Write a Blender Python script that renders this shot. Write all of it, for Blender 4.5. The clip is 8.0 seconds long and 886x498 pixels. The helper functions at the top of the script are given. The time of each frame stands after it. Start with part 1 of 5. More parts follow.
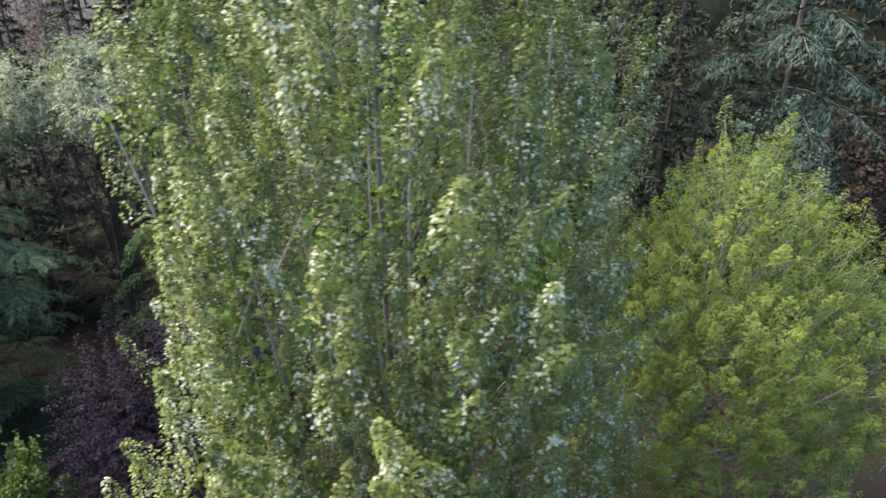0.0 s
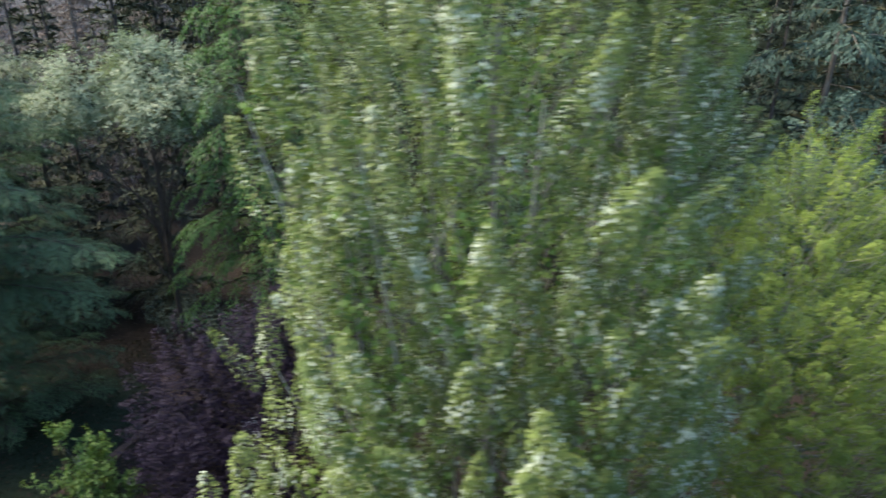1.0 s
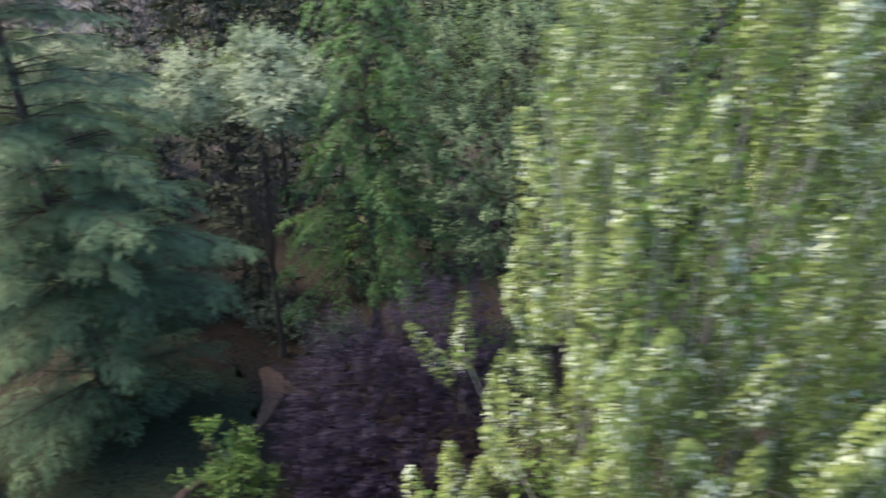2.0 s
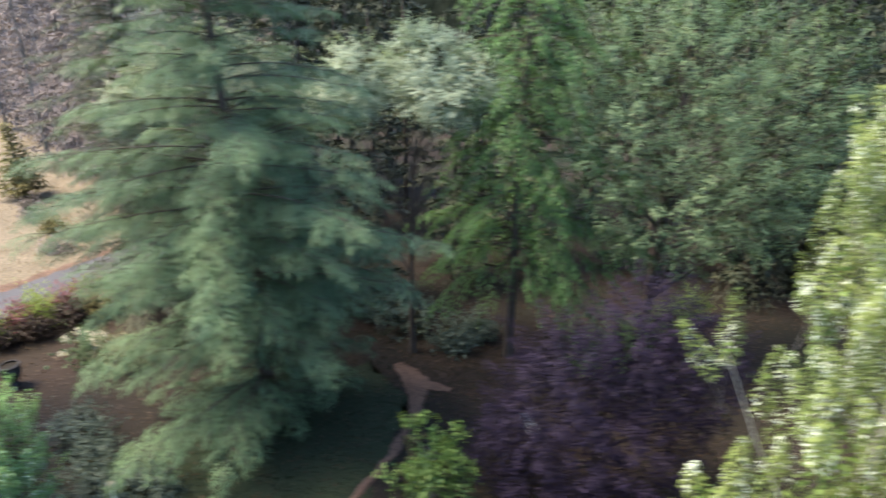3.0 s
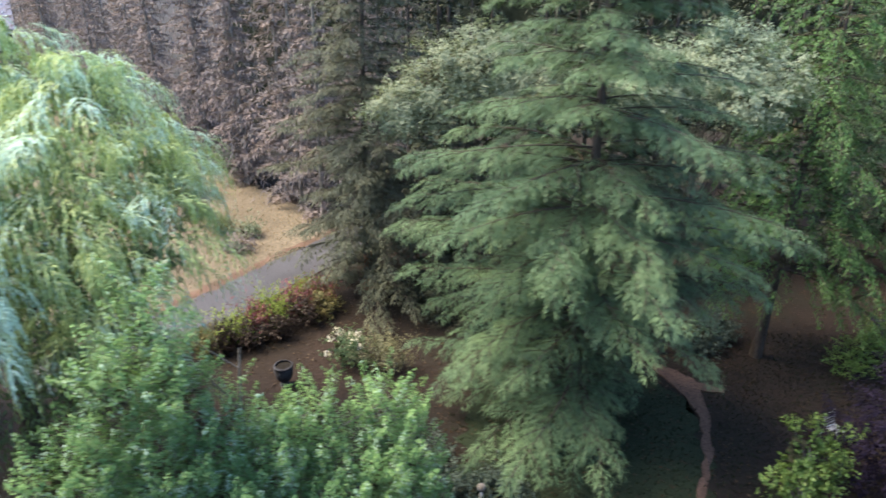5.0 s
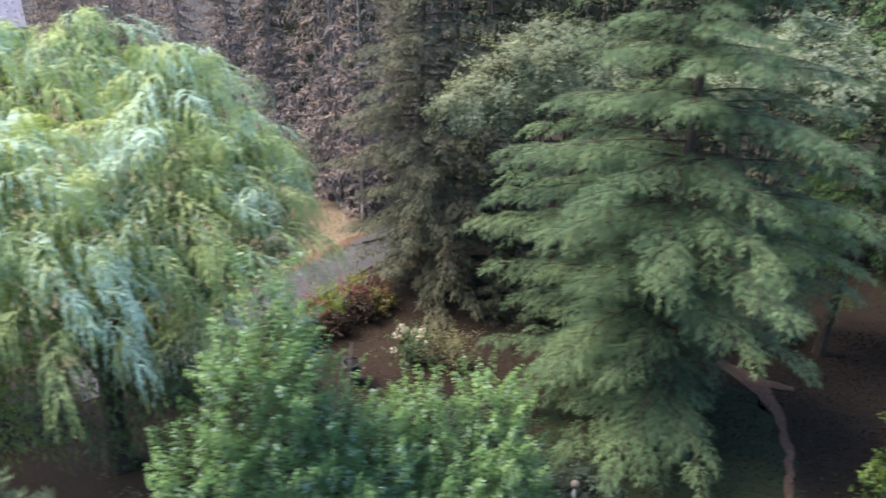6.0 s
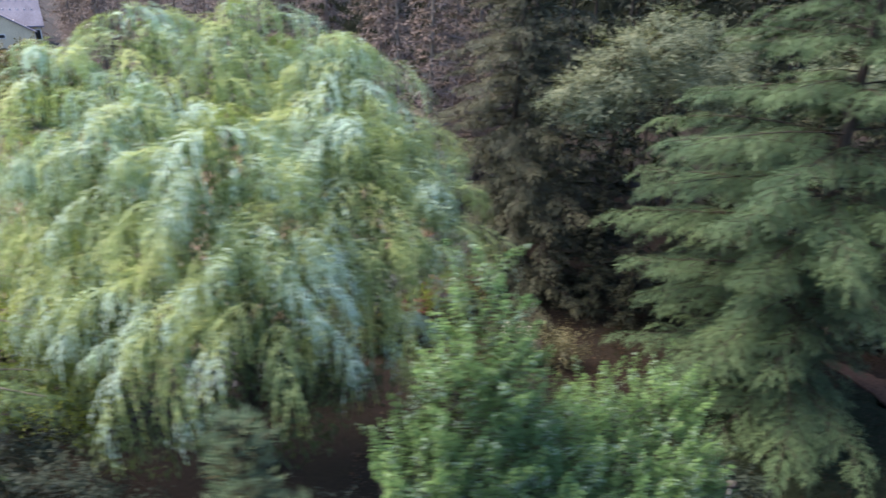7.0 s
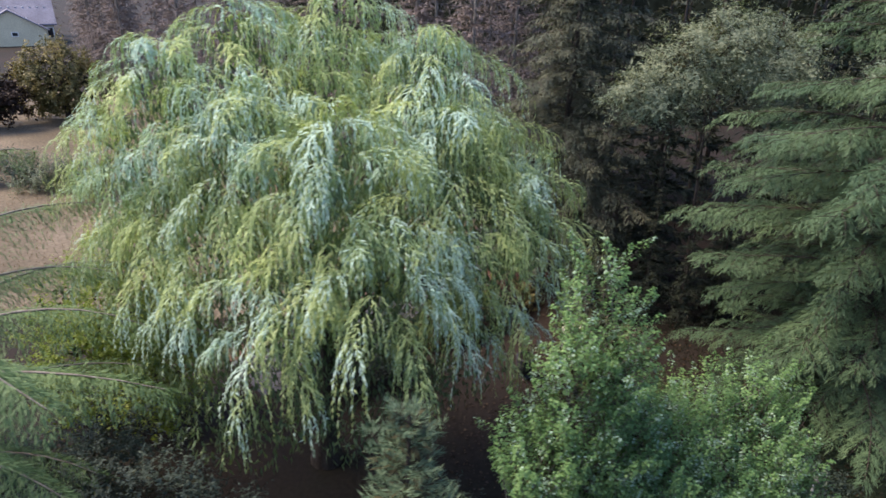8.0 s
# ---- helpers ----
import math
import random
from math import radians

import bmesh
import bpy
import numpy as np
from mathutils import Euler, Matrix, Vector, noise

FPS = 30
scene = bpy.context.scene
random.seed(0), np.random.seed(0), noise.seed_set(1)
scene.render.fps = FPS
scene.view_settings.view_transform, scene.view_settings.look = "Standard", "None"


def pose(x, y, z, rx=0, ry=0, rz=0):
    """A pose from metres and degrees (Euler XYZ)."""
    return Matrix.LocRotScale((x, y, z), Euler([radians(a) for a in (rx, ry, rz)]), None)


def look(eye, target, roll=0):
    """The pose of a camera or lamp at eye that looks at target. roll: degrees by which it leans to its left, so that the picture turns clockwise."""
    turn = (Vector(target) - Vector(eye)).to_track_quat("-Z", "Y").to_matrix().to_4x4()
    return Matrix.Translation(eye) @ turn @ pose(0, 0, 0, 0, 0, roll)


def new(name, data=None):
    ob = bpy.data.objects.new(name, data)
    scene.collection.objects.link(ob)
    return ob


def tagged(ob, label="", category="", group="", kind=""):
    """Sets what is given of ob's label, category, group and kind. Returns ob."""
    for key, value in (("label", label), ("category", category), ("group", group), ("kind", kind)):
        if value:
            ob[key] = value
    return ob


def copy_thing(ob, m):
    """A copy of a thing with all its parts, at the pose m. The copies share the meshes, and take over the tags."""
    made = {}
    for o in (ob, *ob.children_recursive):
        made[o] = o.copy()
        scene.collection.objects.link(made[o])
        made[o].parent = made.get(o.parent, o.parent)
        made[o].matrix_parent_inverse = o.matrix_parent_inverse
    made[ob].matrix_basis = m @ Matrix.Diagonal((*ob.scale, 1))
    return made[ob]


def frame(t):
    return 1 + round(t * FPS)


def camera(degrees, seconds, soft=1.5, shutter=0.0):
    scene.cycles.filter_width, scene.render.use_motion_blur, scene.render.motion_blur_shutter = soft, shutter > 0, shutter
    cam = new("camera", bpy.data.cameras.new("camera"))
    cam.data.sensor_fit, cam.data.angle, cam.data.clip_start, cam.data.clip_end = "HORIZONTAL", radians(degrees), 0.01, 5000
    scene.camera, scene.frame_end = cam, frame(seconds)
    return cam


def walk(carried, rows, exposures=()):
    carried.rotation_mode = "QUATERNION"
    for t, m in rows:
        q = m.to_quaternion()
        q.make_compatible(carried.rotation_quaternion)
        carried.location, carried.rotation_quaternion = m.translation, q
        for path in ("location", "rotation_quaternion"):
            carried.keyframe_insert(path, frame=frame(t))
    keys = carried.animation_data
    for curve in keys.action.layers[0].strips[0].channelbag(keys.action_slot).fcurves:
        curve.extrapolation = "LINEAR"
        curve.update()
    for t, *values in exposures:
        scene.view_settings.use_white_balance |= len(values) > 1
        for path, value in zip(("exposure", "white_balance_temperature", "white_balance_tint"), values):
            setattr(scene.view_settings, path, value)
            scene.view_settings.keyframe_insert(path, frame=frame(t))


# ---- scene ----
cam = camera(72.0, 8.0, soft=1.5, shutter=1.0)
METRES, EYE, TILT, LEAN, TURN = 32.0, 14.9, -23.0, 0.0, 0.0
ROWS = [
    (0.0, 0.0000, 0.0000, 0.0000, -0.00, 0.00, 0.00),
    (0.5, -0.0205, 0.0003, -0.0013, 0.00, -0.06, -0.04),
    (1.0, -0.0605, 0.0003, -0.0028, 0.03, -0.10, -0.10),
    (1.5, -0.1183, 0.0011, -0.0048, -0.04, -0.15, -0.14),
    (3.0, -0.3754, 0.0032, -0.0082, -0.82, -0.58, -0.64),
    (3.5, -0.4764, 0.0066, -0.0095, -0.88, -0.63, -0.65),
    (4.0, -0.5805, 0.0103, -0.0101, -0.93, -0.60, -0.70),
    (4.5, -0.6582, 0.0122, -0.0102, -0.97, -0.64, -0.77),
    (6.0, -0.7922, 0.0206, -0.0175, -1.09, -0.66, -0.90),
    (6.5, -0.8540, 0.0267, -0.0207, -1.22, -0.67, -0.89),
    (7.0, -0.9267, 0.0342, -0.0248, -1.33, -0.58, -0.94),
    (7.5, -0.9765, 0.0369, -0.0278, -1.28, -0.61, -0.97),
    (8.0, -0.9987, 0.0367, -0.0298, -1.26, -0.65, -1.04),
]
walk(cam, [(t, pose(0, 0, EYE, TILT, LEAN, TURN) @ pose(METRES * x, METRES * y, METRES * z, 90 + pitch, roll, yaw)) for t, x, y, z, yaw, pitch, roll in ROWS],
     exposures=[(0.0, 2.15, 6750, 13), (0.5, 2.13, 6750, 15), (1.0, 1.95, 6300, 7), (1.5, 2.05, 6400, 12), (3.0, 2.48, 6450, 11), (4.5, 2.3, 6450, 11), (6.5, 1.93, 6400, 17), (8.0, 1.4, 6350, 20)])

# ---------------------------------------------------------------- world and sun
SUN_AZ, SUN_EL = radians(-84), radians(57)  # azimuth from +y towards +x
world = bpy.data.worlds.new("evening_sky")
world.use_nodes = True
scene.world = world
wn = world.node_tree.nodes
sky = wn.new("ShaderNodeTexSky")
sky.sky_type = "NISHITA"
sky.sun_disc = False
sky.sun_elevation, sky.sun_rotation = SUN_EL, SUN_AZ
world.node_tree.links.new(sky.outputs["Color"], wn["Background"].inputs["Color"])
wn["Background"].inputs["Strength"].default_value = 0.14

sun = new("sun", bpy.data.lights.new("sun", "SUN"))
sun.data.energy, sun.data.angle, sun.data.color = 2.9, radians(28), (1.0, 0.81, 0.56)
sun.matrix_world = look((0, 0, 60), (-math.sin(SUN_AZ) * math.cos(SUN_EL), -math.cos(SUN_AZ) * math.cos(SUN_EL), 60 - math.sin(SUN_EL)))


# ---------------------------------------------------------------- materials
def nodes_of(name):
    mat = bpy.data.materials.new(name)
    mat.use_nodes = True
    return mat, mat.node_tree.nodes, mat.node_tree.links, mat.node_tree.nodes["Principled BSDF"]


def ramp(nodes, links, source, stops):
    r = nodes.new("ShaderNodeValToRGB")
    while len(r.color_ramp.elements) < len(stops):
        r.color_ramp.elements.new(0.5)
    for e, (p, c) in zip(r.color_ramp.elements, stops):
        e.position, e.color = p, (*c, 1)
    links.new(source, r.inputs["Fac"])
    return r.outputs["Color"]


def noise_tex(nodes, links, scale, detail=3.0, coords="Object"):
    tc = nodes.new("ShaderNodeTexCoord")
    n = nodes.new("ShaderNodeTexNoise")
    n.inputs["Scale"].default_value, n.inputs["Detail"].default_value = scale, detail
    links.new(tc.outputs[coords], n.inputs["Vector"])
    return n.outputs["Fac"]


def mixed(nodes, links, fac, a, b, blend="MIX"):
    m = nodes.new("ShaderNodeMix")
    m.data_type, m.blend_type = "RGBA", blend
    for sock, v in ((m.inputs["Factor"], fac), (m.inputs["A"], a), (m.inputs["B"], b)):
        if isinstance(v, (int, float)):
            sock.default_value = v
        elif isinstance(v, tuple):
            sock.default_value = (*v, 1)
        else:
            links.new(v, sock)
    return m.outputs["Result"]


def leaf_material(name, dark, mid, light, pale=None, pale_share=0.0, through_share=0.3, rough=0.5, patch=0.5, tuft=4.0, tuft_scale=1.1, shine=0.22):
    """Leaves: each one varies by itself, and drifts over the crown in patches."""
    mat, nodes, links, bsdf = nodes_of(name)
    dark, mid, light = (tuple(0.62 * v + 0.065 * (0.3 * c[0] + 0.6 * c[1] + 0.1 * c[2]) for v in c) for c in (dark, mid, light))
    geo = nodes.new("ShaderNodeNewGeometry")
    each = ramp(nodes, links, geo.outputs["Random Per Island"], [(0.0, dark), (0.5, mid), (1.0, light)])
    drift = ramp(nodes, links, noise_tex(nodes, links, patch), [(0.35, (0.72, 0.78, 0.74)), (0.65, (1.22, 1.15, 1.0))])
    col = mixed(nodes, links, 1.0, each, drift, "MULTIPLY")
    if pale:
        add = nodes.new("ShaderNodeMath")
        add.operation = "MULTIPLY_ADD"
        links.new(noise_tex(nodes, links, tuft_scale, 2.0), add.inputs[0])
        add.inputs[1].default_value = tuft
        links.new(geo.outputs["Random Per Island"], add.inputs[2])
        top = tuft + 1
        short = 0.5 - pale_share
        edge = 0.5 * top + 2.5 * short * (1 + short) * math.sqrt((0.12 * tuft) ** 2 + 0.083)
        sc = nodes.new("ShaderNodeMath")
        sc.operation = "DIVIDE"
        sc.inputs[1].default_value = top
        links.new(add.outputs[0], sc.inputs[0])
        fac = ramp(nodes, links, sc.outputs[0], [((edge - 0.12) / top, (0, 0, 0)), ((edge + 0.12) / top, (1, 1, 1))])
        col = mixed(nodes, links, fac, col, tuple(0.7 * v for v in pale))
    links.new(col, bsdf.inputs["Base Color"])
    bsdf.inputs["Roughness"].default_value = rough
    bsdf.inputs["Specular IOR Level"].default_value = shine
    tr = nodes.new("ShaderNodeBsdfTranslucent")
    warm = mixed(nodes, links, 1.0, col, (1.15, 1.15, 0.62), "MULTIPLY")
    links.new(warm, tr.inputs["Color"])
    mx = nodes.new("ShaderNodeMixShader")
    mx.inputs["Fac"].default_value = through_share
    links.new(bsdf.outputs["BSDF"], mx.inputs[1])
    links.new(tr.outputs["BSDF"], mx.inputs[2])
    links.new(mx.outputs["Shader"], nodes["Material Output"].inputs["Surface"])
    return mat


def rough_material(name, stops, scale, fine, bump=0.4, rough=0.9, stretch=None):
    """Bark, soil, grass, asphalt: two scales of noise and some relief."""
    mat, nodes, links, bsdf = nodes_of(name)
    tc = nodes.new("ShaderNodeTexCoord")
    mp = nodes.new("ShaderNodeMapping")
    mp.inputs["Scale"].default_value = stretch or (1, 1, 1)
    links.new(tc.outputs["Object"], mp.inputs["Vector"])
    a, b = nodes.new("ShaderNodeTexNoise"), nodes.new("ShaderNodeTexNoise")
    for n, s, d in ((a, scale, 4.0), (b, fine, 6.0)):
        n.inputs["Scale"].default_value, n.inputs["Detail"].default_value = s, d
        links.new(mp.outputs["Vector"], n.inputs["Vector"])
    base = ramp(nodes, links, a.outputs["Fac"], stops)
    grain = ramp(nodes, links, b.outputs["Fac"], [(0.3, (0.6, 0.6, 0.6)), (0.7, (1.35, 1.35, 1.35))])
    links.new(mixed(nodes, links, 1.0, base, grain, "MULTIPLY"), bsdf.inputs["Base Color"])
    bsdf.inputs["Roughness"].default_value = rough
    bsdf.inputs["Specular IOR Level"].default_value = 0.25
    bp = nodes.new("ShaderNodeBump")
    bp.inputs["Strength"].default_value = bump
    bp.inputs["Distance"].default_value = 0.03
    links.new(b.outputs["Fac"], bp.inputs["Height"])
    links.new(bp.outputs["Normal"], bsdf.inputs["Normal"])
    return mat


POPLAR = leaf_material("poplar_leaf", (0.135, 0.205, 0.055), (0.175, 0.26, 0.07), (0.22, 0.315, 0.085), (0.58, 0.68, 0.57), 0.24, 0.28, tuft=5.0, tuft_scale=3.0, patch=0.35)
LIME = leaf_material("lime_leaf", (0.21, 0.32, 0.06), (0.28, 0.41, 0.075), (0.37, 0.5, 0.1), None, 0, 0.42)
PURPLE = leaf_material("purple_leaf", (0.010, 0.007, 0.024), (0.017, 0.012, 0.038), (0.029, 0.022, 0.058), None, 0, 0.1, 0.65, shine=0.12)
BUSH = leaf_material("bush_leaf", (0.115, 0.23, 0.055), (0.185, 0.335, 0.085), (0.3, 0.46, 0.135), None, 0, 0.35)
CEDAR = leaf_material("cedar_needle", (0.074, 0.148, 0.08), (0.106, 0.2, 0.108), (0.142, 0.256, 0.138), None, 0, 0.12, 0.6)
WEEP_CEDAR = leaf_material("weeping_cedar_needle", (0.1, 0.21, 0.095), (0.15, 0.28, 0.125), (0.2, 0.35, 0.16), None, 0, 0.12, 0.6)
BLUE_CEDAR = leaf_material("blue_cedar_needle", (0.035, 0.08, 0.07), (0.06, 0.12, 0.105), (0.095, 0.17, 0.148), None, 0, 0.1, 0.6)
SPRUCE = leaf_material("spruce_needle", (0.03, 0.046, 0.034), (0.055, 0.072, 0.052), (0.09, 0.11, 0.078), None, 0, 0.08, 0.7)
TIER = leaf_material("tiered_spruce_needle", (0.075, 0.092, 0.068), (0.105, 0.126, 0.094), (0.14, 0.165, 0.122), None, 0, 0.08, 0.7)
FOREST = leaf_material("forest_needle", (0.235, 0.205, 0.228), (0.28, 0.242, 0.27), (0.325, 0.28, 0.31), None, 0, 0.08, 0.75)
SILVER = leaf_material("silver_leaf", (0.16, 0.25, 0.2), (0.28, 0.39, 0.31), (0.42, 0.53, 0.44), None, 0, 0.25)
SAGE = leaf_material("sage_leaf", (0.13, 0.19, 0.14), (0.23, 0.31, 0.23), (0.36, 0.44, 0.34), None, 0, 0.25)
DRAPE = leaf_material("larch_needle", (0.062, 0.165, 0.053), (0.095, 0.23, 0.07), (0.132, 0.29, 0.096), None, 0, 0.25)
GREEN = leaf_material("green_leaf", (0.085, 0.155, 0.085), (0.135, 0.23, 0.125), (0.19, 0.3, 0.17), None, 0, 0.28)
MAPLE = leaf_material("maple_leaf", (0.122, 0.28, 0.105), (0.172, 0.375, 0.14), (0.255, 0.475, 0.175), (0.4, 0.6, 0.47), 0.2, 0.3, tuft=5.0, tuft_scale=2.0)
WILLOW = leaf_material("willow_leaf", (0.33, 0.48, 0.2), (0.46, 0.63, 0.28), (0.62, 0.79, 0.37), (0.6, 0.84, 0.74), 0.36, 0.28, tuft=5.5, tuft_scale=0.57)
PINE = leaf_material("pine_needle", (0.08, 0.16, 0.105), (0.125, 0.22, 0.145), (0.18, 0.29, 0.19), None, 0, 0.12, 0.6)
YEW = leaf_material("yew_needle", (0.04, 0.07, 0.062), (0.075, 0.12, 0.108), (0.13, 0.19, 0.175), None, 0, 0.1, 0.6)
BROWN = leaf_material("copper_leaf", (0.02, 0.013, 0.012), (0.034, 0.022, 0.019), (0.056, 0.036, 0.031), None, 0, 0.15)
PINK = leaf_material("heather_leaf", (0.14, 0.035, 0.06), (0.23, 0.065, 0.105), (0.34, 0.12, 0.16), None, 0, 0.2)
OLIVE = leaf_material("olive_leaf", (0.13, 0.13, 0.05), (0.2, 0.19, 0.075), (0.29, 0.27, 0.11), None, 0, 0.25)
PETAL = leaf_material("white_petal", (0.85, 0.84, 0.82), (0.98, 0.97, 0.97), (1.1, 1.08, 1.08), None, 0, 0.25)
PLUME = leaf_material("pale_plume_leaf", (0.19, 0.21, 0.12), (0.29, 0.31, 0.19), (0.42, 0.43, 0.29), None, 0, 0.25)
# Dark filler inside crowns: dry foliage with the crown's shade in its colour.
SHADE_FILL = leaf_material("shaded_dry_foliage", (0.035, 0.04, 0.02), (0.055, 0.06, 0.03), (0.085, 0.085, 0.045), None, 0, 0.1, 0.8)
DRY = leaf_material("dry_blade", (0.23, 0.17, 0.1), (0.33, 0.25, 0.15), (0.42, 0.34, 0.22), None, 0, 0.2)
# Blade green is darkened like the lawn below, shade included.
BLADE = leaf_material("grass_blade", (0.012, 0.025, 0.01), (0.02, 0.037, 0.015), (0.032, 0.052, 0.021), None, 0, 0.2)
LITTER = leaf_material("fallen_leaf", (0.035, 0.022, 0.013), (0.055, 0.035, 0.02), (0.085, 0.055, 0.03), None, 0, 0.1)

BARK = rough_material("grey_bark", [(0.3, (0.12, 0.11, 0.10)), (0.7, (0.24, 0.23, 0.21))], 1.5, 14, 0.7, stretch=(3, 3, 0.6))
DARK_BARK = rough_material("brown_bark", [(0.3, (0.036, 0.03, 0.026)), (0.7, (0.078, 0.066, 0.057))], 1.5, 14, 0.7, stretch=(3, 3, 0.6))
RED_BARK = rough_material("cinnamon_bark", [(0.3, (0.13, 0.055, 0.032)), (0.7, (0.26, 0.12, 0.07))], 1.5, 14, 0.7, stretch=(3, 3, 0.6))
PALE_BARK = rough_material("pale_bark", [(0.3, (0.26, 0.26, 0.23)), (0.7, (0.42, 0.42, 0.38))], 1.2, 12, 0.5, stretch=(3, 3, 0.6))
# Soil and lawn are near black: the trees' shade is put into their colour.
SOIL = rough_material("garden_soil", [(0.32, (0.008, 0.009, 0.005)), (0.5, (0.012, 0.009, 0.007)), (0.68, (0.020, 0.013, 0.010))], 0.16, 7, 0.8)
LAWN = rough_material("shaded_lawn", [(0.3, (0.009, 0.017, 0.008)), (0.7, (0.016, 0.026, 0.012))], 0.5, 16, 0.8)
MEADOW = rough_material("dry_meadow", [(0.3, (0.078, 0.066, 0.046)), (0.5, (0.112, 0.095, 0.068)), (0.7, (0.15, 0.129, 0.096))], 0.22, 5, 0.9)
TRACK = rough_material("trodden_path", [(0.3, (0.065, 0.042, 0.031)), (0.7, (0.11, 0.07, 0.052))], 0.9, 12, 0.6)
ASPHALT = rough_material("worn_asphalt", [(0.3, (0.04, 0.042, 0.05)), (0.7, (0.062, 0.065, 0.077))], 0.35, 30, 0.4, 0.85)
WALL = rough_material("cream_render", [(0.3, (0.62, 0.56, 0.40)), (0.7, (0.72, 0.66, 0.48))], 0.4, 10, 0.2)
ROOF = rough_material("slate_roof", [(0.3, (0.13, 0.14, 0.19)), (0.7, (0.2, 0.21, 0.27))], 0.5, 8, 0.4, 0.6)
WHITE = rough_material("white_paint", [(0.3, (0.72, 0.72, 0.7)), (0.7, (0.82, 0.82, 0.8))], 2, 20, 0.1, 0.5)
METAL = rough_material("dull_grey_metal", [(0.3, (0.22, 0.24, 0.27)), (0.7, (0.34, 0.36, 0.4))], 4, 30, 0.1, 0.45)
STONE = rough_material("dark_stone", [(0.3, (0.03, 0.03, 0.035)), (0.7, (0.06, 0.06, 0.065))], 3, 20, 0.4)
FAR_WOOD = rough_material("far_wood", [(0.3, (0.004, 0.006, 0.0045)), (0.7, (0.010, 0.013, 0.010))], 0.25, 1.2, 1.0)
# Surface of the unseen bank that blocks low sky light.
SKY_BLOCK = rough_material("sky_block_surface", [(0.3, (0.012, 0.018, 0.009)), (0.7, (0.035, 0.048, 0.022))], 0.5, 2.5, 1.0)
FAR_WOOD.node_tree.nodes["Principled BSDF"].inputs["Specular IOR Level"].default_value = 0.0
PANE, _n, _l, _b = nodes_of("window_glass")
_b.inputs["Base Color"].default_value, _b.inputs["Roughness"].default_value = (0.03, 0.035, 0.04, 1), 0.08


# ---------------------------------------------------------------- builders
def mesh_from(name, verts, faces):
    """verts (n, 3) and faces (m, 3 or 4) as arrays."""
    me = bpy.data.meshes.new(name)
    k = faces.shape[1]
    me.vertices.add(len(verts))
    me.vertices.foreach_set("co", np.ascontiguousarray(verts, dtype=np.float32).ravel())
    me.loops.add(faces.size)
    me.loops.foreach_set("vertex_index", np.ascontiguousarray(faces, dtype=np.int32).ravel())
    me.polygons.add(len(faces))
    me.polygons.foreach_set("loop_start", np.arange(0, faces.size, k, dtype=np.int32))
    me.update(calc_edges=True)
    return me


def part(name, mesh, material, parent, label=""):
    if isinstance(mesh, bmesh.types.BMesh):
        me = bpy.data.meshes.new(name)
        mesh.to_mesh(me)
        mesh.free()
        mesh = me
    ob = new(name, mesh)
    if not mesh.materials:
        mesh.materials.append(material)
    ob.parent = parent
    return tagged(ob, label)


def thing(name, at, label, category, group="", kind="", turn=0.0):
    ob = new(name)
    ob.matrix_world = pose(*at, 0, 0, turn)
    return tagged(ob, label, category, group, kind)


def unit(a):
    return a / np.maximum(np.linalg.norm(a, axis=-1, keepdims=True), 1e-9)


def leaf_mesh(name, P, D, U, L, W, fold=0.18):
    """One folded, pointed blade for each row: base P, axis D, facing U, length L, width W."""
    D = unit(D)
    S = unit(np.cross(D, U))
    N = np.cross(S, D)
    L, W = np.broadcast_to(L, len(P))[:, None], np.broadcast_to(W, len(P))[:, None]
    tip = P + D * L - N * W * fold * 0.6
    mid = P + D * L * 0.42 + N * W * fold
    v = np.stack([P, mid + S * W * 0.5, tip, mid - S * W * 0.5], 1).reshape(-1, 3)
    f = np.arange(len(v)).reshape(-1, 4)
    return mesh_from(name, v, f)


def tube(path, radii, sides=7):
    """A tapered tube along a path: verts and quads."""
    path, radii = np.asarray(path, float), np.asarray(radii, float)
    t = unit(np.gradient(path, axis=0))
    ref = np.where(np.abs(t[:, 2:3]) > 0.9, np.array([[1.0, 0, 0]]), np.array([[0, 0, 1.0]]))
    a = unit(np.cross(t, ref))
    b = np.cross(t, a)
    ang = np.linspace(0, 2 * np.pi, sides, endpoint=False)
    v = path[:, None] + radii[:, None, None] * (np.cos(ang)[None, :, None] * a[:, None] + np.sin(ang)[None, :, None] * b[:, None])
    n = len(path)
    i = (np.arange(n - 1)[:, None] * sides + np.arange(sides)[None]).ravel()
    j = (np.arange(n - 1)[:, None] * sides + (np.arange(sides)[None] + 1) % sides).ravel()
    return v.reshape(-1, 3), np.stack([i, j, j + sides, i + sides], 1)


def join(tubes):
    vs, fs, n = [], [], 0
    for v, f in tubes:
        vs.append(v), fs.append(f + n)
        n += len(v)
    return np.concatenate(vs), np.concatenate(fs)


def smooth(me):
    me.polygons.foreach_set("use_smooth", np.ones(len(me.polygons), dtype=bool))
    return me


def trunk_mesh(rng, height, radius, lean=(0, 0), flare=1.5, sides=12, bend=0.12):
    z = np.linspace(-0.15, height, 16)
    s = np.clip(z / height, 0, 1)
    ph = rng.uniform(0, 6.3, 4)
    x = lean[0] * s + bend * np.sin(s * 5 + ph[0]) * s
    y = lean[1] * s + bend * np.sin(s * 4 + ph[1]) * s
    path = np.stack([x, y, z], 1)
    r = radius * (1 - 0.93 * s) * (1 + (flare - 1) * np.exp(-s * height / 0.5)) + 0.012
    return smooth(mesh_from("trunk", *tube(path, r, sides))), path, r


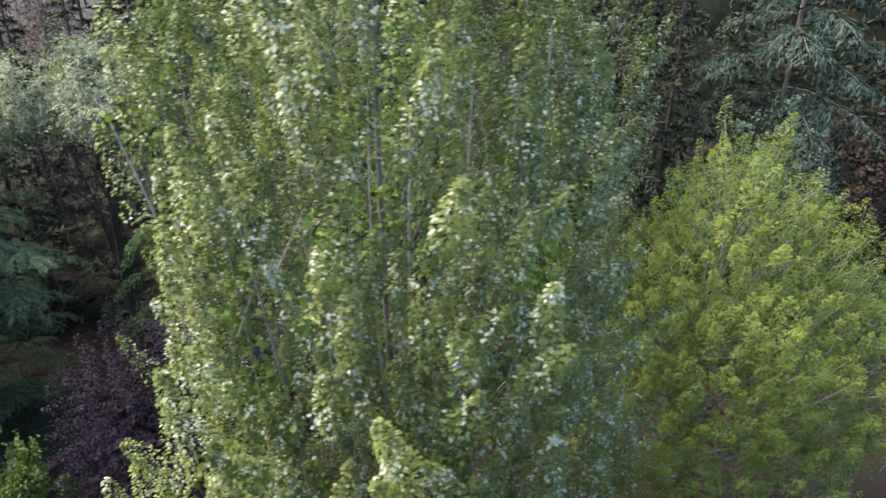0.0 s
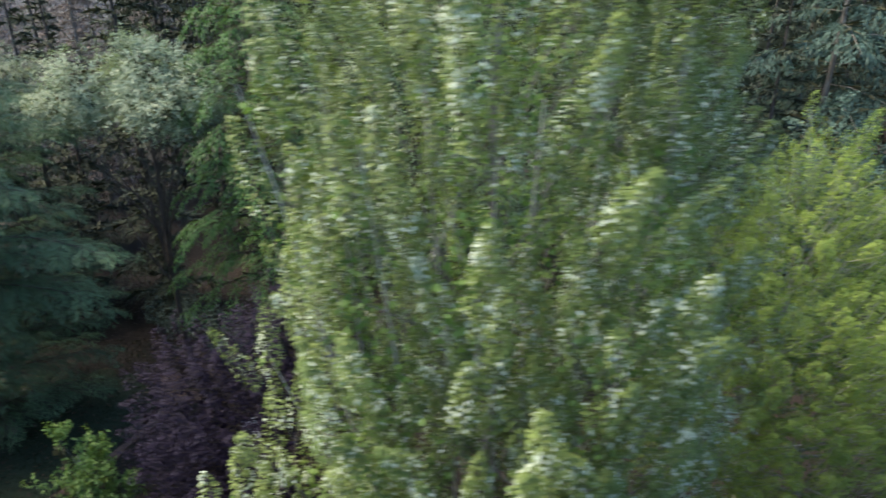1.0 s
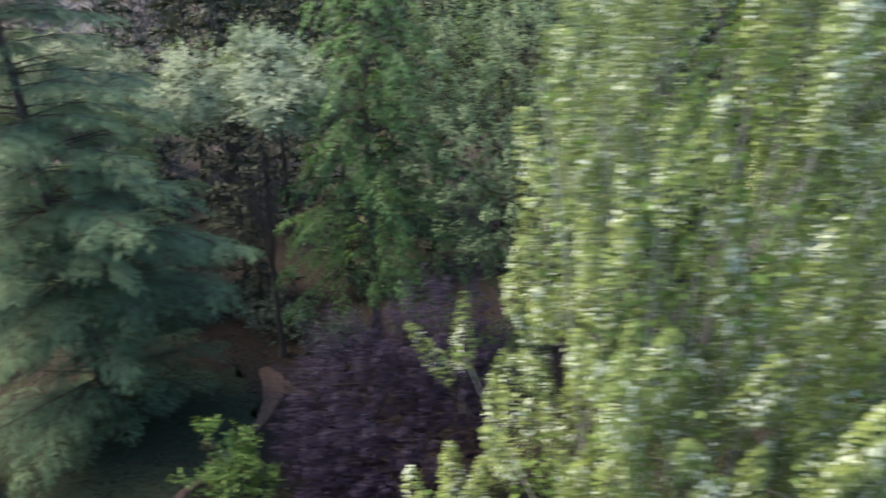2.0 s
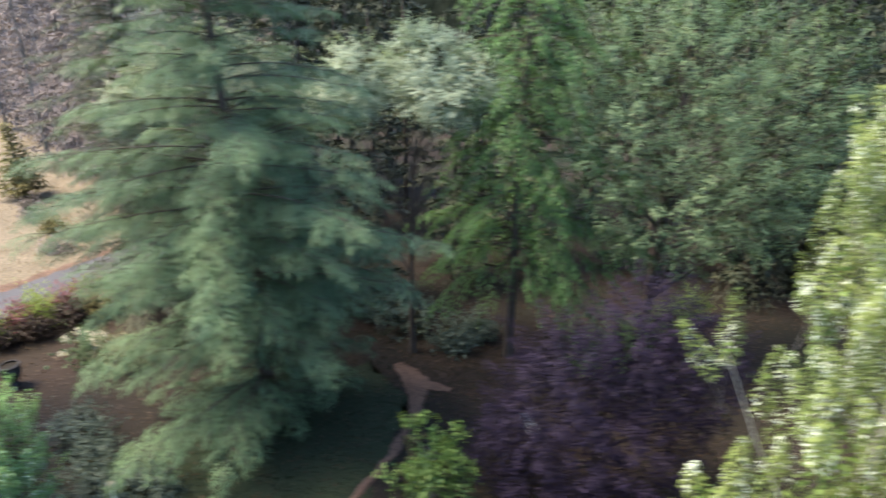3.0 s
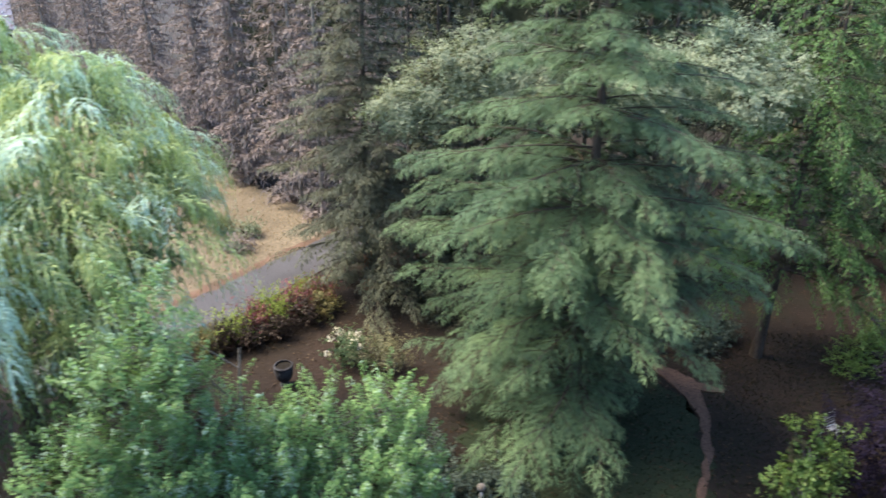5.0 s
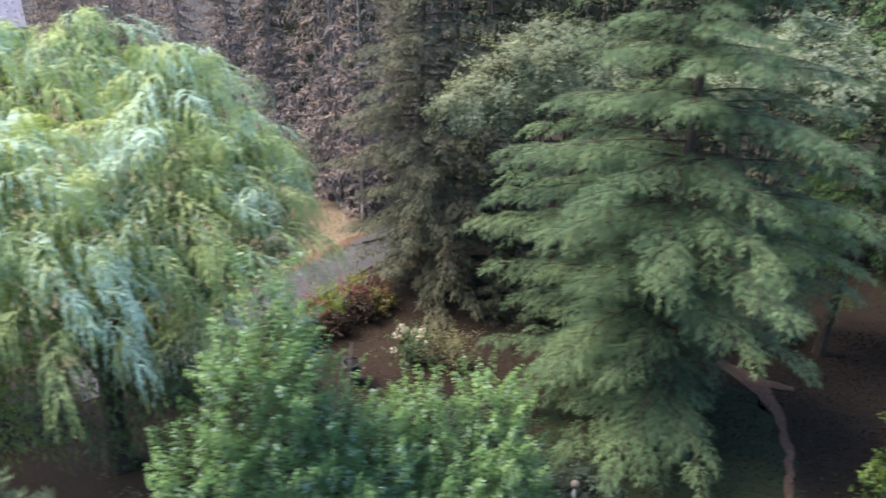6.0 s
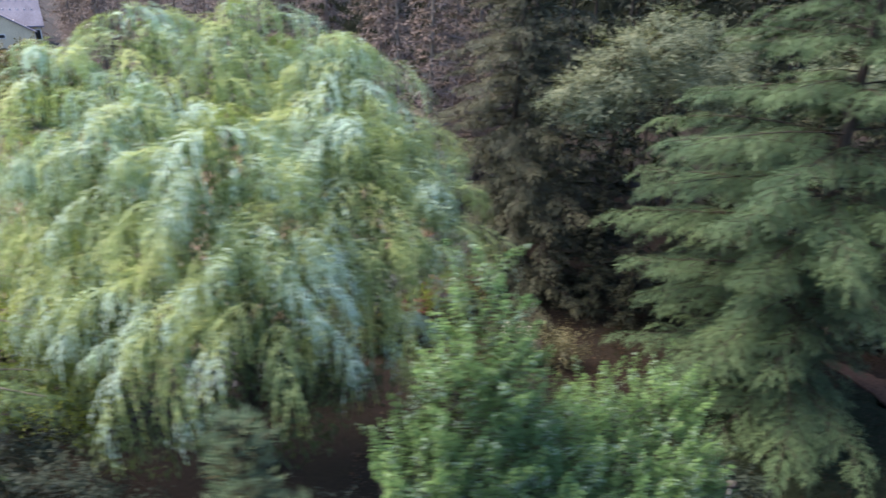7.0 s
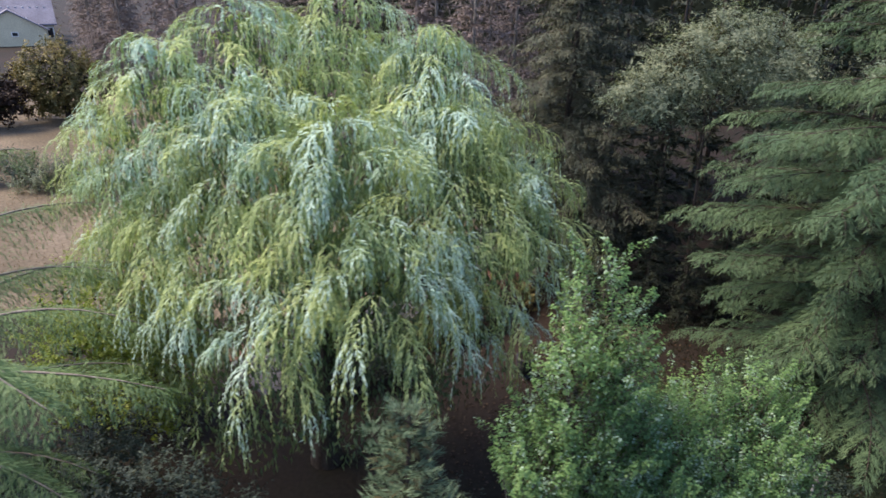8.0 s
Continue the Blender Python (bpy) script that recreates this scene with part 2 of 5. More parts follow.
def limb_tubes(rng, path, r, ends, low=0.15, sag=0.0, thin=0.45):
    """Curved limbs that leave the trunk below each of the ends."""
    out = []
    for e in ends:
        zt = np.clip(e[2] * rng.uniform(0.35, 0.8), low * path[-1, 2], path[-1, 2] * 0.96)
        k = int(np.searchsorted(path[:, 2], zt))
        k = min(max(k, 1), len(path) - 1)
        w = (zt - path[k - 1, 2]) / (path[k, 2] - path[k - 1, 2])
        start = path[k - 1] * (1 - w) + path[k] * w
        r0 = (r[k - 1] * (1 - w) + r[k] * w) * thin
        s = np.linspace(0, 1, 8)[:, None]
        mid = (start + e) / 2 + np.array([0, 0, -sag]) + rng.normal(0, 0.12, 3) * np.linalg.norm(e - start) * 0.5
        p = (1 - s) ** 2 * start + 2 * s * (1 - s) * mid + s ** 2 * e
        out.append(tube(p, np.maximum(r0 * (1 - 0.85 * s[:, 0]), 0.008), 6))
    return out


def add_limbs(ob, tubes, bark, single, name="limb"):
    """Limbs that can be told apart are parts; fine ones stay joined."""
    if single:
        for t in tubes:
            part(name, smooth(mesh_from(name, *t)), bark, ob)
    else:
        tagged(part("twigwork", smooth(mesh_from("twigwork", *join(tubes))), bark, ob), kind="stuff")


def field_noise(rng, P, size, octaves=3):
    """A smooth pseudo-noise of about -1 to 1 over places P, with features of that size."""
    v = np.zeros(len(P))
    for o in range(octaves):
        for _ in range(4):
            k = unit(rng.normal(size=3)) * 6.3 / (size * 0.55 ** o)
            v += np.sin(P @ k + rng.uniform(0, 6.3)) * 0.5 ** o
    return v / (4 * 0.9)


def shell(rng, lobes, n, inner=0.6, gap=0.25, size=1.0, floor=0.3, tall=1.0):
    """n places in the outer skin of a cluster of ellipsoids, with gaps, and their outward directions."""
    lobes = np.asarray(lobes, float)
    area = (lobes[:, 3] * lobes[:, 4] + lobes[:, 4] * lobes[:, 5] + lobes[:, 3] * lobes[:, 5])
    got, dirs = [], []
    have = 0
    nrng = np.random.default_rng(int(rng.integers(1 << 30)))
    seed = int(rng.integers(1 << 30))
    while have < n:
        m = int(n * 2.0)
        i = nrng.choice(len(lobes), m, p=area / area.sum())
        d = unit(nrng.normal(size=(m, 3)))
        rad = nrng.uniform(inner ** 2, 1, m) ** 0.5
        P = lobes[i, :3] + d * lobes[i, 3:6] * rad[:, None]
        keep = P[:, 2] > floor
        for j, lo in enumerate(lobes):
            q = np.linalg.norm((P - lo[:3]) / lo[3:6], axis=1)
            keep &= (q > inner * 0.92) | (i == j)
        keep &= field_noise(np.random.default_rng(seed), P * np.array([1, 1, 1 / tall]), size) > gap - 0.6 + nrng.normal(0, 0.15, m)
        got.append(P[keep]), dirs.append(unit(d[keep] / lobes[i[keep], 3:6]))
        have += int(keep.sum())
    return np.concatenate(got)[:n], np.concatenate(dirs)[:n]


def even_pick(rng, P, n):
    """Indices of n of the places P, spread evenly."""
    sel = [int(rng.integers(len(P)))]
    far = np.linalg.norm(P - P[sel[0]], axis=1)
    for _ in range(n - 1):
        sel.append(int(np.argmax(far)))
        far = np.minimum(far, np.linalg.norm(P - P[sel[-1]], axis=1))
    return np.array(sel)


def shoots(rng, B, V, length, k, leaf, width, spread=0.9, droop=0.0, face=0.6, jitter=0.03, facing=0.0):
    """k leaves along each shoot from B along V, turned towards facing and up."""
    n = len(B)
    length = np.broadcast_to(length, n)[:, None, None]
    s = ((np.arange(k)[None] + rng.uniform(0, 1, (n, k))) / k)[..., None]
    P = B[:, None] + V[:, None] * s * length + np.array([0, 0, -1.0]) * droop * s ** 2 * length + rng.normal(0, jitter, (n, k, 3))
    D = unit(V[:, None] * 0.5 + rng.normal(size=(n, k, 3)) * spread + np.array([0, 0, -0.25]))
    U = unit(rng.normal(size=(n, k, 3)) * (1 - face) * 0.8 + np.array([0, 0, 1.0]) * face + np.broadcast_to(facing, (n, 3))[:, None] * 0.9)
    D = unit(D - U * (D * U).sum(-1, keepdims=True) * 0.6)
    size = rng.uniform(0.65, 1.2, n * k)
    return P.reshape(-1, 3), D.reshape(-1, 3), U.reshape(-1, 3), leaf * size, width * size


def broadleaf(name, at, label, lobes, leaf_mat, seed, n, k=9, leaf=0.09, width=0.07, shoot=0.4, up=0.4, out=0.7, droop=0.0,
              bark=BARK, trunk_h=None, trunk_r=0.16, gap=0.2, size=1.0, inner=0.55, limbs=26, category="tree", lean=(0, 0), group="", spread=0.9, face=0.6, floor=0.3,
              clump=(9, 0.22, 0.3), tall=1.0, poke=0.95, inner_mat=None, inner_share=0.2):
    """A leafy tree: a trunk, limbs into the crown, and clumps of leafy shoots over its lobes (in metres from its foot).
    clump: shoots in a clump, its half width and its half height."""
    rng = np.random.default_rng(seed)
    ob = thing(name, at, label, category, group)
    top = max(lo[2] + lo[5] for lo in lobes)
    tm, path, r = trunk_mesh(rng, trunk_h or top * 0.85, trunk_r, lean)
    part("trunk", tm, bark, ob)
    C, d = shell(rng, lobes, max(4, n // clump[0]), inner, gap, size, floor, tall)
    if category == "tree":
        front = (d[:, 1] < 0.4) | (rng.uniform(0, 1, len(d)) < 0.5)
        C, d = C[front], d[front]
    pick = C[rng.choice(len(C), min(limbs, len(C)), replace=False)] * np.array([poke, poke, 0.5 + 0.5 * poke])
    add_limbs(ob, limb_tubes(rng, path, r, pick), bark, category == "tree")
    heart = unit(d * out + np.array([0, 0, up]) + rng.normal(0, 0.25, C.shape))
    B, V = np.repeat(C, clump[0], 0), np.repeat(heart, clump[0], 0)
    scale = np.repeat(rng.uniform(0.6, 1.4, len(C)), clump[0])[:, None]
    off = rng.normal(size=B.shape) * np.array([clump[1], clump[1], clump[2]]) * scale
    B = B + off
    F = np.repeat(d, clump[0], 0)
    V = unit(V + unit(off) * 0.45 + rng.normal(0, 0.2, B.shape))
    ok = B[:, 2] > floor * 0.6
    B, V, F = B[ok], V[ok], F[ok]
    L = shoot * rng.uniform(0.6, 1.3, len(B))
    P, D, U, le, wi = shoots(rng, B - V * L[:, None] * 0.4, V, L, k, leaf, width, spread, droop, face, facing=F)
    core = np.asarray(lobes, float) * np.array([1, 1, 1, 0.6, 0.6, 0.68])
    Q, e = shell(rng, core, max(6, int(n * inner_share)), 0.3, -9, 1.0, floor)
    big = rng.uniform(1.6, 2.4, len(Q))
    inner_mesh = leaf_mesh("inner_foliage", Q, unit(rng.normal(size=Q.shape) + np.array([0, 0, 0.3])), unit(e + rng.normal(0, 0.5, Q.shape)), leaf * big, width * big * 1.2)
    tagged(part("inner_foliage", inner_mesh, inner_mat or SHADE_FILL, ob), kind="stuff")
    ok = P[:, 2] > 0.04
    crown = part("crown", leaf_mesh("crown", P[ok], D[ok], U[ok], le[ok], wi[ok]), leaf_mat, ob)
    tagged(crown, kind="stuff")
    return ob


def spray_tree(name, at, label, lobes, leaf_mat, seed, sprays, per, leaf, width, length=(0.8, 1.6), radius=(0.2, 0.35), up=0.8, out=0.6, bark=BARK, trunk_h=None, trunk_r=0.16,
               gap=0.1, size=1.0, inner=0.55, tall=1.0, floor=0.4, droop=0.35, loose=0.35, limbs=30, poke=0.95, twig=0.0, inner_mat=None, inner_n=2000, stems=(), lean=(0, 0), group=""):
    """A leafy tree whose crown is many leafy sprays: each a twig set about with leaves, widest near its foot.
    Leaves turn outward from their twig, so that each spray is light above and dark below."""
    rng = np.random.default_rng(seed)
    ob = thing(name, at, label, "tree", group)
    top = max(lo[2] + lo[5] for lo in lobes)
    tm, path, r = trunk_mesh(rng, trunk_h or top * 0.85, trunk_r, lean)
    part("trunk", tm, bark, ob)
    C, d = shell(rng, lobes, sprays * 4, inner, gap, size, floor, tall)
    front = (d[:, 1] < 0.45) | (rng.uniform(0, 1, len(d)) < 0.35)
    C, d = C[front], d[front]
    sel = even_pick(rng, C, min(sprays, len(C)))
    C, d = C[sel], d[sel]
    C = C + rng.normal(0, 0.12, C.shape)
    ends = C[even_pick(rng, C, limbs)] * np.array([poke, poke, 0.5 + 0.5 * poke])
    add_limbs(ob, limb_tubes(rng, path, r, ends), bark, True)
    for x0, x, y, z, thick in stems:
        t = np.linspace(0, 1, 10)
        p = np.stack([x0 * (1 - t) + x * t + 0.12 * np.sin(t * 6 + x), y * t ** 0.8 + 0.1 * np.cos(t * 5 + z), z * t], 1)
        part("stem", smooth(mesh_from("stem", *tube(p, np.maximum(thick * (1 - 0.75 * t), 0.01), 7))), PALE_BARK, ob)
    z = np.array([0, 0, 1.0])
    A = unit(d * out + z * up + rng.normal(0, 0.22, C.shape))
    big = rng.uniform(0, 1, len(C))
    ln, ra = length[0] + (length[1] - length[0]) * big, radius[0] + (radius[1] - radius[0]) * np.clip(big + rng.normal(0, 0.2, len(C)), 0, 1)
    count = np.maximum(6, per * ln * ra / (np.mean(length) * np.mean(radius))).astype(int)
    foot = C - A * ln[:, None] * 0.35
    if twig:
        t = np.linspace(0, 1, 4)[:, None]
        tagged(part("twigwork", mesh_from("twigwork", *join([tube(f - a * q * 0.5 - z * 0.1 * q + (a * q * 1.4 + z * 0.1 * q * t) * t, twig * (1 - 0.8 * t[:, 0]), 3) for f, a, q in zip(foot, A, ln)])), bark, ob), kind="stuff")
    i = np.repeat(np.arange(len(C)), count)
    n = len(i)
    ref = unit(np.cross(A, unit(rng.normal(size=A.shape))))
    e1, e2 = ref[i], np.cross(A, ref)[i]
    ang = rng.uniform(0, 2 * np.pi, n)[:, None]
    rad = np.cos(ang) * e1 + np.sin(ang) * e2
    t = rng.uniform(0, 1, n) ** 0.85
    prof = (1 - t) ** 0.55 * (0.35 + 0.65 * np.minimum(1, t * 4)) * np.sqrt(rng.uniform(0.15, 1, n))
    P = foot[i] + A[i] * (t * ln[i])[:, None] + rad * (ra[i] * prof)[:, None]
    D = unit(rad * 0.8 + A[i] * 0.55 - z * droop + rng.normal(0, loose, (n, 3)))
    U = unit(rad * 0.5 + A[i] * 0.25 + z * 0.5 + d[i] * 0.5 + rng.normal(0, loose * 0.8, (n, 3)))
    D = unit(D - U * (D * U).sum(-1, keepdims=True) * 0.7)
    s = rng.uniform(0.65, 1.2, n)
    ok = P[:, 2] > 0.05
    core = np.asarray(lobes, float) * np.array([1, 1, 1, 0.6, 0.6, 0.68])
    Q, e = shell(rng, core, inner_n, 0.3, -9, 1.0, floor)
    b = rng.uniform(1.4, 2.2, len(Q))
    tagged(part("inner_foliage", leaf_mesh("inner_foliage", Q, unit(rng.normal(size=Q.shape) + z * 0.3), unit(e + rng.normal(0, 0.5, Q.shape)), leaf * b, width * b * 1.2), inner_mat or SHADE_FILL, ob), kind="stuff")
    tagged(part("crown", leaf_mesh("crown", P[ok], D[ok], U[ok], leaf * s[ok], width * s[ok]), leaf_mat, ob), kind="stuff")
    return ob


def bough_sprays(rng, along, length, second_gap, second, sprig_gap, hang, sag, tuft, start=0.14, lay=0.45, jitter=0.2, splay=0.9):
    """Needle sprays on both sides of one bough: places, axes and facings. Side twigs point forward and sink towards their tips."""
    down = np.array([0, 0, -1.0])
    m = max(3, int(length * (1 - start) / second_gap))
    sj = start + (1 - start) * (np.arange(m) + rng.uniform(0, 0.8, m)) / m
    PP, DD, UU = [], [], []
    for sign in (-1, 1):
        base = along(sj)
        tang = unit(along(np.minimum(sj + 0.02, 1.0)) - along(sj - 0.02))
        side = unit(np.cross(tang, down))
        ls = second * length * (1 - 0.72 * sj) * (0.55 + 0.45 * np.sin(np.clip(sj * 3.4, 0, 3.14)) ** 0.5) * rng.uniform(0.6, 1.3, m) + 0.12
        dirs = unit(tang * 0.75 + side * sign * 0.8 + rng.normal(0, 0.12, (m, 3)))
        k = max(2, int(ls.max() / sprig_gap))
        q = (np.arange(k)[None] + rng.uniform(0, 0.9, (m, k))) / k
        keep = rng.uniform(0, 1, (m, k)) < np.clip(ls / ls.max() * 1.15, 0.25, 1)[:, None]
        P = base[:, None] + dirs[:, None] * (q * ls[:, None])[..., None] + down * (sag * q ** 2 * ls[:, None])[..., None]
        cross = unit(np.cross(dirs, down))[:, None]
        for _ in range(tuft):
            sd = np.where(rng.uniform(0, 1, (m, k)) < 0.5, -1.0, 1.0)[..., None]
            D = unit(dirs[:, None] * 0.8 + cross * sd * rng.uniform(0.2 * splay, splay, (m, k, 1)) + down * (hang + sag * q[..., None]) * rng.uniform(0, 1.6, (m, k, 1)) + rng.normal(0, jitter, (m, k, 3)))
            PP.append((P + rng.normal(0, 0.02, P.shape))[keep]), DD.append(D[keep])
            UU.append(unit(-down + (dirs[:, None] + cross * sd * 0.5) * q[..., None] * 0.6 + rng.normal(0, lay, (m, k, 3)))[keep])
    return np.concatenate(PP), np.concatenate(DD), np.concatenate(UU)


def conifer_meshes(seed, height, reach, first=0.1, whorls=110, rise=0.25, droop=0.35, second_gap=0.22, second=0.42, sprig=0.13, sprig_w=0.04,
                   sprig_gap=0.11, hang=0.4, trunk_r=0.3, power=1.0, sag=0.25, lean=(0, 0), wild=0.2, tuft=1, sectors=None, tiers=0, inner_w=0.22, inner_n=12, inner_l=0.4, fine=False, lay=0.45, jitter=0.2, splay=0.9,
                   fronds=0.0, frond_l=0.3, frond_droop=0.35, frond_start=0.22):
    """Trunk, boughs and needle sprays of a conifer. reach(z share) gives the boughs' length."""
    rng = np.random.default_rng(seed)
    tm, path, tr = trunk_mesh(rng, height, trunk_r, lean, 1.35)
    tubes, twigs, PP, DD, UU = [], [], [], [], []
    inner, inner_d, inner_k = [], [], []
    az = rng.uniform(0, 6.3)
    down = np.array([0, 0, -1.0])
    for i in range(whorls):
        zf = first + (1 - first) * (i + rng.uniform(0, 1)) / whorls
        if tiers:
            zf = first + (1 - first) * (math.floor((zf - first) / (1 - first) * tiers) + 0.3 + rng.normal(0, 0.08 + 0.45 * zf ** 2)) / tiers
        zf = min(max(zf, first * 0.7) ** power, 0.985)
        az += 2.4 + rng.normal(0, 0.25)
        length = reach(zf) * (1 + rng.normal(0, wild))
        if sectors:
            length *= sectors(az % (2 * math.pi), zf)
        length = max(length, 0.25)
        a = np.array([math.cos(az), math.sin(az), 0])
        side = np.array([-a[1], a[0], 0])
        root = np.array([np.interp(zf * height, path[:, 2], path[:, 0]), np.interp(zf * height, path[:, 2], path[:, 1]), zf * height])
        ri, dr = rise * rng.uniform(0.6, 1.4) + 0.35 * zf ** 3, droop * rng.uniform(0.7, 1.3)
        curl = rng.normal(0, 0.12)

        def along(s):
            s = np.asarray(s)[..., None]
            return root + a * length * s + side * curl * length * s ** 2 - down * length * (ri * s - dr * s ** 2)

        s = np.linspace(0, 1, 8 if fine else 5)
        r0 = min(0.01 + length * 0.005, trunk_r * 0.4)
        tubes.append(tube(along(s), np.maximum(r0 * (1 - 0.9 * s), 0.006), 5 if fine else 3))
        limbs = [(along, length)]
        if fronds:
            # side fronds in the outer part of the bough, each a small arching spray of its own
            limbs, gap = [], fronds
            for j, sj in enumerate(np.r_[np.arange(frond_start, 0.93, gap / length) + rng.uniform(0, 0.05), 0.95]):
                at = along(sj)
                turn = 0.0 if sj > 0.94 else (1 if j % 2 else -1) * rng.uniform(0.35, 0.95)
                h = unit((along(sj) - along(sj - 0.03)) * np.array([1, 1, 0.5]))
                h = h * math.cos(turn) + unit(np.cross(h, down)) * math.sin(turn)
                fl = (frond_l * length * (1.1 - 0.6 * sj) + 0.35) * rng.uniform(0.7, 1.25)
                up_f, dr_f = rng.uniform(0.05, 0.25), frond_droop * rng.uniform(0.6, 1.4)

                def frond(q, at=at, h=h, fl=fl, up_f=up_f, dr_f=dr_f):
                    q = np.asarray(q)[..., None]
                    return at + h * fl * q - down * fl * (up_f * q - dr_f * q ** 2)

                limbs.append((frond, fl))
                if fine:
                    q = np.linspace(0, 0.9, 3)
                    twigs.append(tube(frond(q), 0.012 * (1 - 0.8 * q), 3))
        for line, ln in limbs:
            for got, new_rows in zip((PP, DD, UU), bough_sprays(rng, line, ln, second_gap, second, sprig_gap, hang, sag, tuft, 0.08 if fronds else 0.14, lay, jitter, splay)):
                got.append(new_rows)
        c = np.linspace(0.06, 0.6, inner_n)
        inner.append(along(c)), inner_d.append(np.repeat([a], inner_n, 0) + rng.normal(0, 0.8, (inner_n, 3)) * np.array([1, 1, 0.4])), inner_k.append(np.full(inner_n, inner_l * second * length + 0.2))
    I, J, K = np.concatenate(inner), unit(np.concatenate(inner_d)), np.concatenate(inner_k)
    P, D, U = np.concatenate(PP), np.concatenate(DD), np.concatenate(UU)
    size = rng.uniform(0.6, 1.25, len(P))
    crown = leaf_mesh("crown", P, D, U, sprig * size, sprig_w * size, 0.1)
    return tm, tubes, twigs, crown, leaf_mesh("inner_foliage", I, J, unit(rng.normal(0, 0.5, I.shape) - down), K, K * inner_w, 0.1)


def conifer(name, at, label, mat, bark=DARK_BARK, category="conifer", group="", turn=0.0, single=False, inner_mat=None, foot_bark=None, **kw):
    ob = thing(name, at, label, category, group, turn=turn)
    tm, bo, tw, cr, inn = conifer_meshes(fine=single, **kw)
    part("trunk", tm, bark, ob)
    if foot_bark:
        h = np.linspace(-0.1, 2.2, 9)
        r = kw["trunk_r"] * (1.06 + 0.5 * np.exp(-np.maximum(h, 0) / 0.5)) + 0.015 * np.sin(h * 5)
        part("trunk_foot", smooth(mesh_from("trunk_foot", *tube(np.stack([0 * h, 0 * h, h], 1), r, 14))), foot_bark, ob, "bare reddish foot of the trunk")
    add_limbs(ob, bo, bark, single, "bough")
    if tw:
        add_limbs(ob, tw, bark, False)
    tagged(part("crown", cr, mat, ob), kind="stuff")
    tagged(part("inner_foliage", inn, inner_mat or SHADE_FILL, ob), kind="stuff")
    return ob


def strip(name, points, widths, z, mat, label, category, depth=0.12, rough=0.06, seed=1):
    """A road or path: a slab of some thickness along a line, with slightly uneven edges."""
    rng = np.random.default_rng(seed)
    pts = np.asarray(points, float)
    d = np.r_[0, np.cumsum(np.linalg.norm(np.diff(pts, axis=0), axis=1))]
    s = np.linspace(0, d[-1], max(8, int(d[-1] / 0.4)))
    p = np.stack([np.interp(s, d, pts[:, 0]), np.interp(s, d, pts[:, 1])], 1)
    for _ in range(6):
        p[1:-1] = (p[:-2] + p[1:-1] * 2 + p[2:]) / 4
    w = np.interp(s, d, widths) / 2
    t = unit(np.gradient(p, axis=0))
    nrm = np.stack([-t[:, 1], t[:, 0]], 1)
    a = p + nrm * (w + rng.normal(0, rough, len(s)))[:, None]
    b = p - nrm * (w + rng.normal(0, rough, len(s)))[:, None]
    n = len(s)
    v = np.concatenate([np.c_[a, np.full(n, z)], np.c_[p, np.full(n, z + 0.02)], np.c_[b, np.full(n, z)], np.c_[a, np.full(n, z - depth)], np.c_[b, np.full(n, z - depth)]])
    i = np.arange(n - 1)
    f = []
    for lo, hi in ((n, 0), (2 * n, n), (0, 3 * n), (4 * n, 2 * n)):
        f.append(np.stack([lo + i, lo + i + 1, hi + i + 1, hi + i], 1))
    ob = new(name, mesh_from(name, v, np.concatenate(f)))
    ob.data.shade_flat()
    ob.data.materials.append(mat)
    return tagged(ob, label, category, kind="structure")


def patch(name, outline, z, mat, label, category, seed=2, ragged=0.15):
    """A sheet of ground inside an outline with a ragged edge, laid just above the ground below."""
    rng = np.random.default_rng(seed)
    o = np.asarray(outline, float)
    ring = np.concatenate([o, o[:1]])
    d = np.r_[0, np.cumsum(np.linalg.norm(np.diff(ring, axis=0), axis=1))]
    s = np.arange(0, d[-1], 0.5)
    p = np.stack([np.interp(s, d, ring[:, 0]), np.interp(s, d, ring[:, 1])], 1)
    for _ in range(4):
        p = (np.roll(p, 1, 0) + 2 * p + np.roll(p, -1, 0)) / 4
    along = unit(np.roll(p, -1, 0) - np.roll(p, 1, 0))
    p = p + np.stack([-along[:, 1], along[:, 0]], 1) * np.clip(rng.normal(0, ragged * 1.3, (len(p), 1)), -0.5, 0.5)
    bm = bmesh.new()
    face = bm.faces.new([bm.verts.new((x, y, z)) for x, y in p])
    bmesh.ops.triangulate(bm, faces=[face], ngon_method="BEAUTY")
    bmesh.ops.recalc_face_normals(bm, faces=bm.faces)
    me = bpy.data.meshes.new(name)
    bm.to_mesh(me)
    bm.free()
    ob = new(name, me)
    me.materials.append(mat)

    def inside(q):
        r = np.zeros(len(q), bool)
        for (x0, y0), (x1, y1) in zip(o, np.roll(o, -1, 0)):
            c = (y0 > q[:, 1]) != (y1 > q[:, 1])
            r ^= c & (q[:, 0] < (x1 - x0) * (q[:, 1] - y0) / (y1 - y0 + 1e-12) + x0)
        return r

    return tagged(ob, label, category, kind="structure"), inside


# ---------------------------------------------------------------- ground
edges = np.r_[-2500, -1200, -600, -300, -200, np.arange(-150, 151, 5.0), 200, 300, 600, 1200, 2500]
gx, gy = np.meshgrid(edges, edges, indexing="ij")
idx = np.arange(gx.size).reshape(gx.shape)
ground = new("ground", mesh_from("ground", np.stack([gx.ravel(), gy.ravel(), np.zeros(gx.size)], 1),
                                 np.stack([idx[:-1, :-1], idx[1:, :-1], idx[1:, 1:], idx[:-1, 1:]], -1).reshape(-1, 4)))
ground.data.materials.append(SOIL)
tagged(ground, "garden soil toned dark for tree shade, with thin patchy grass and leaf litter", "ground", kind="structure")

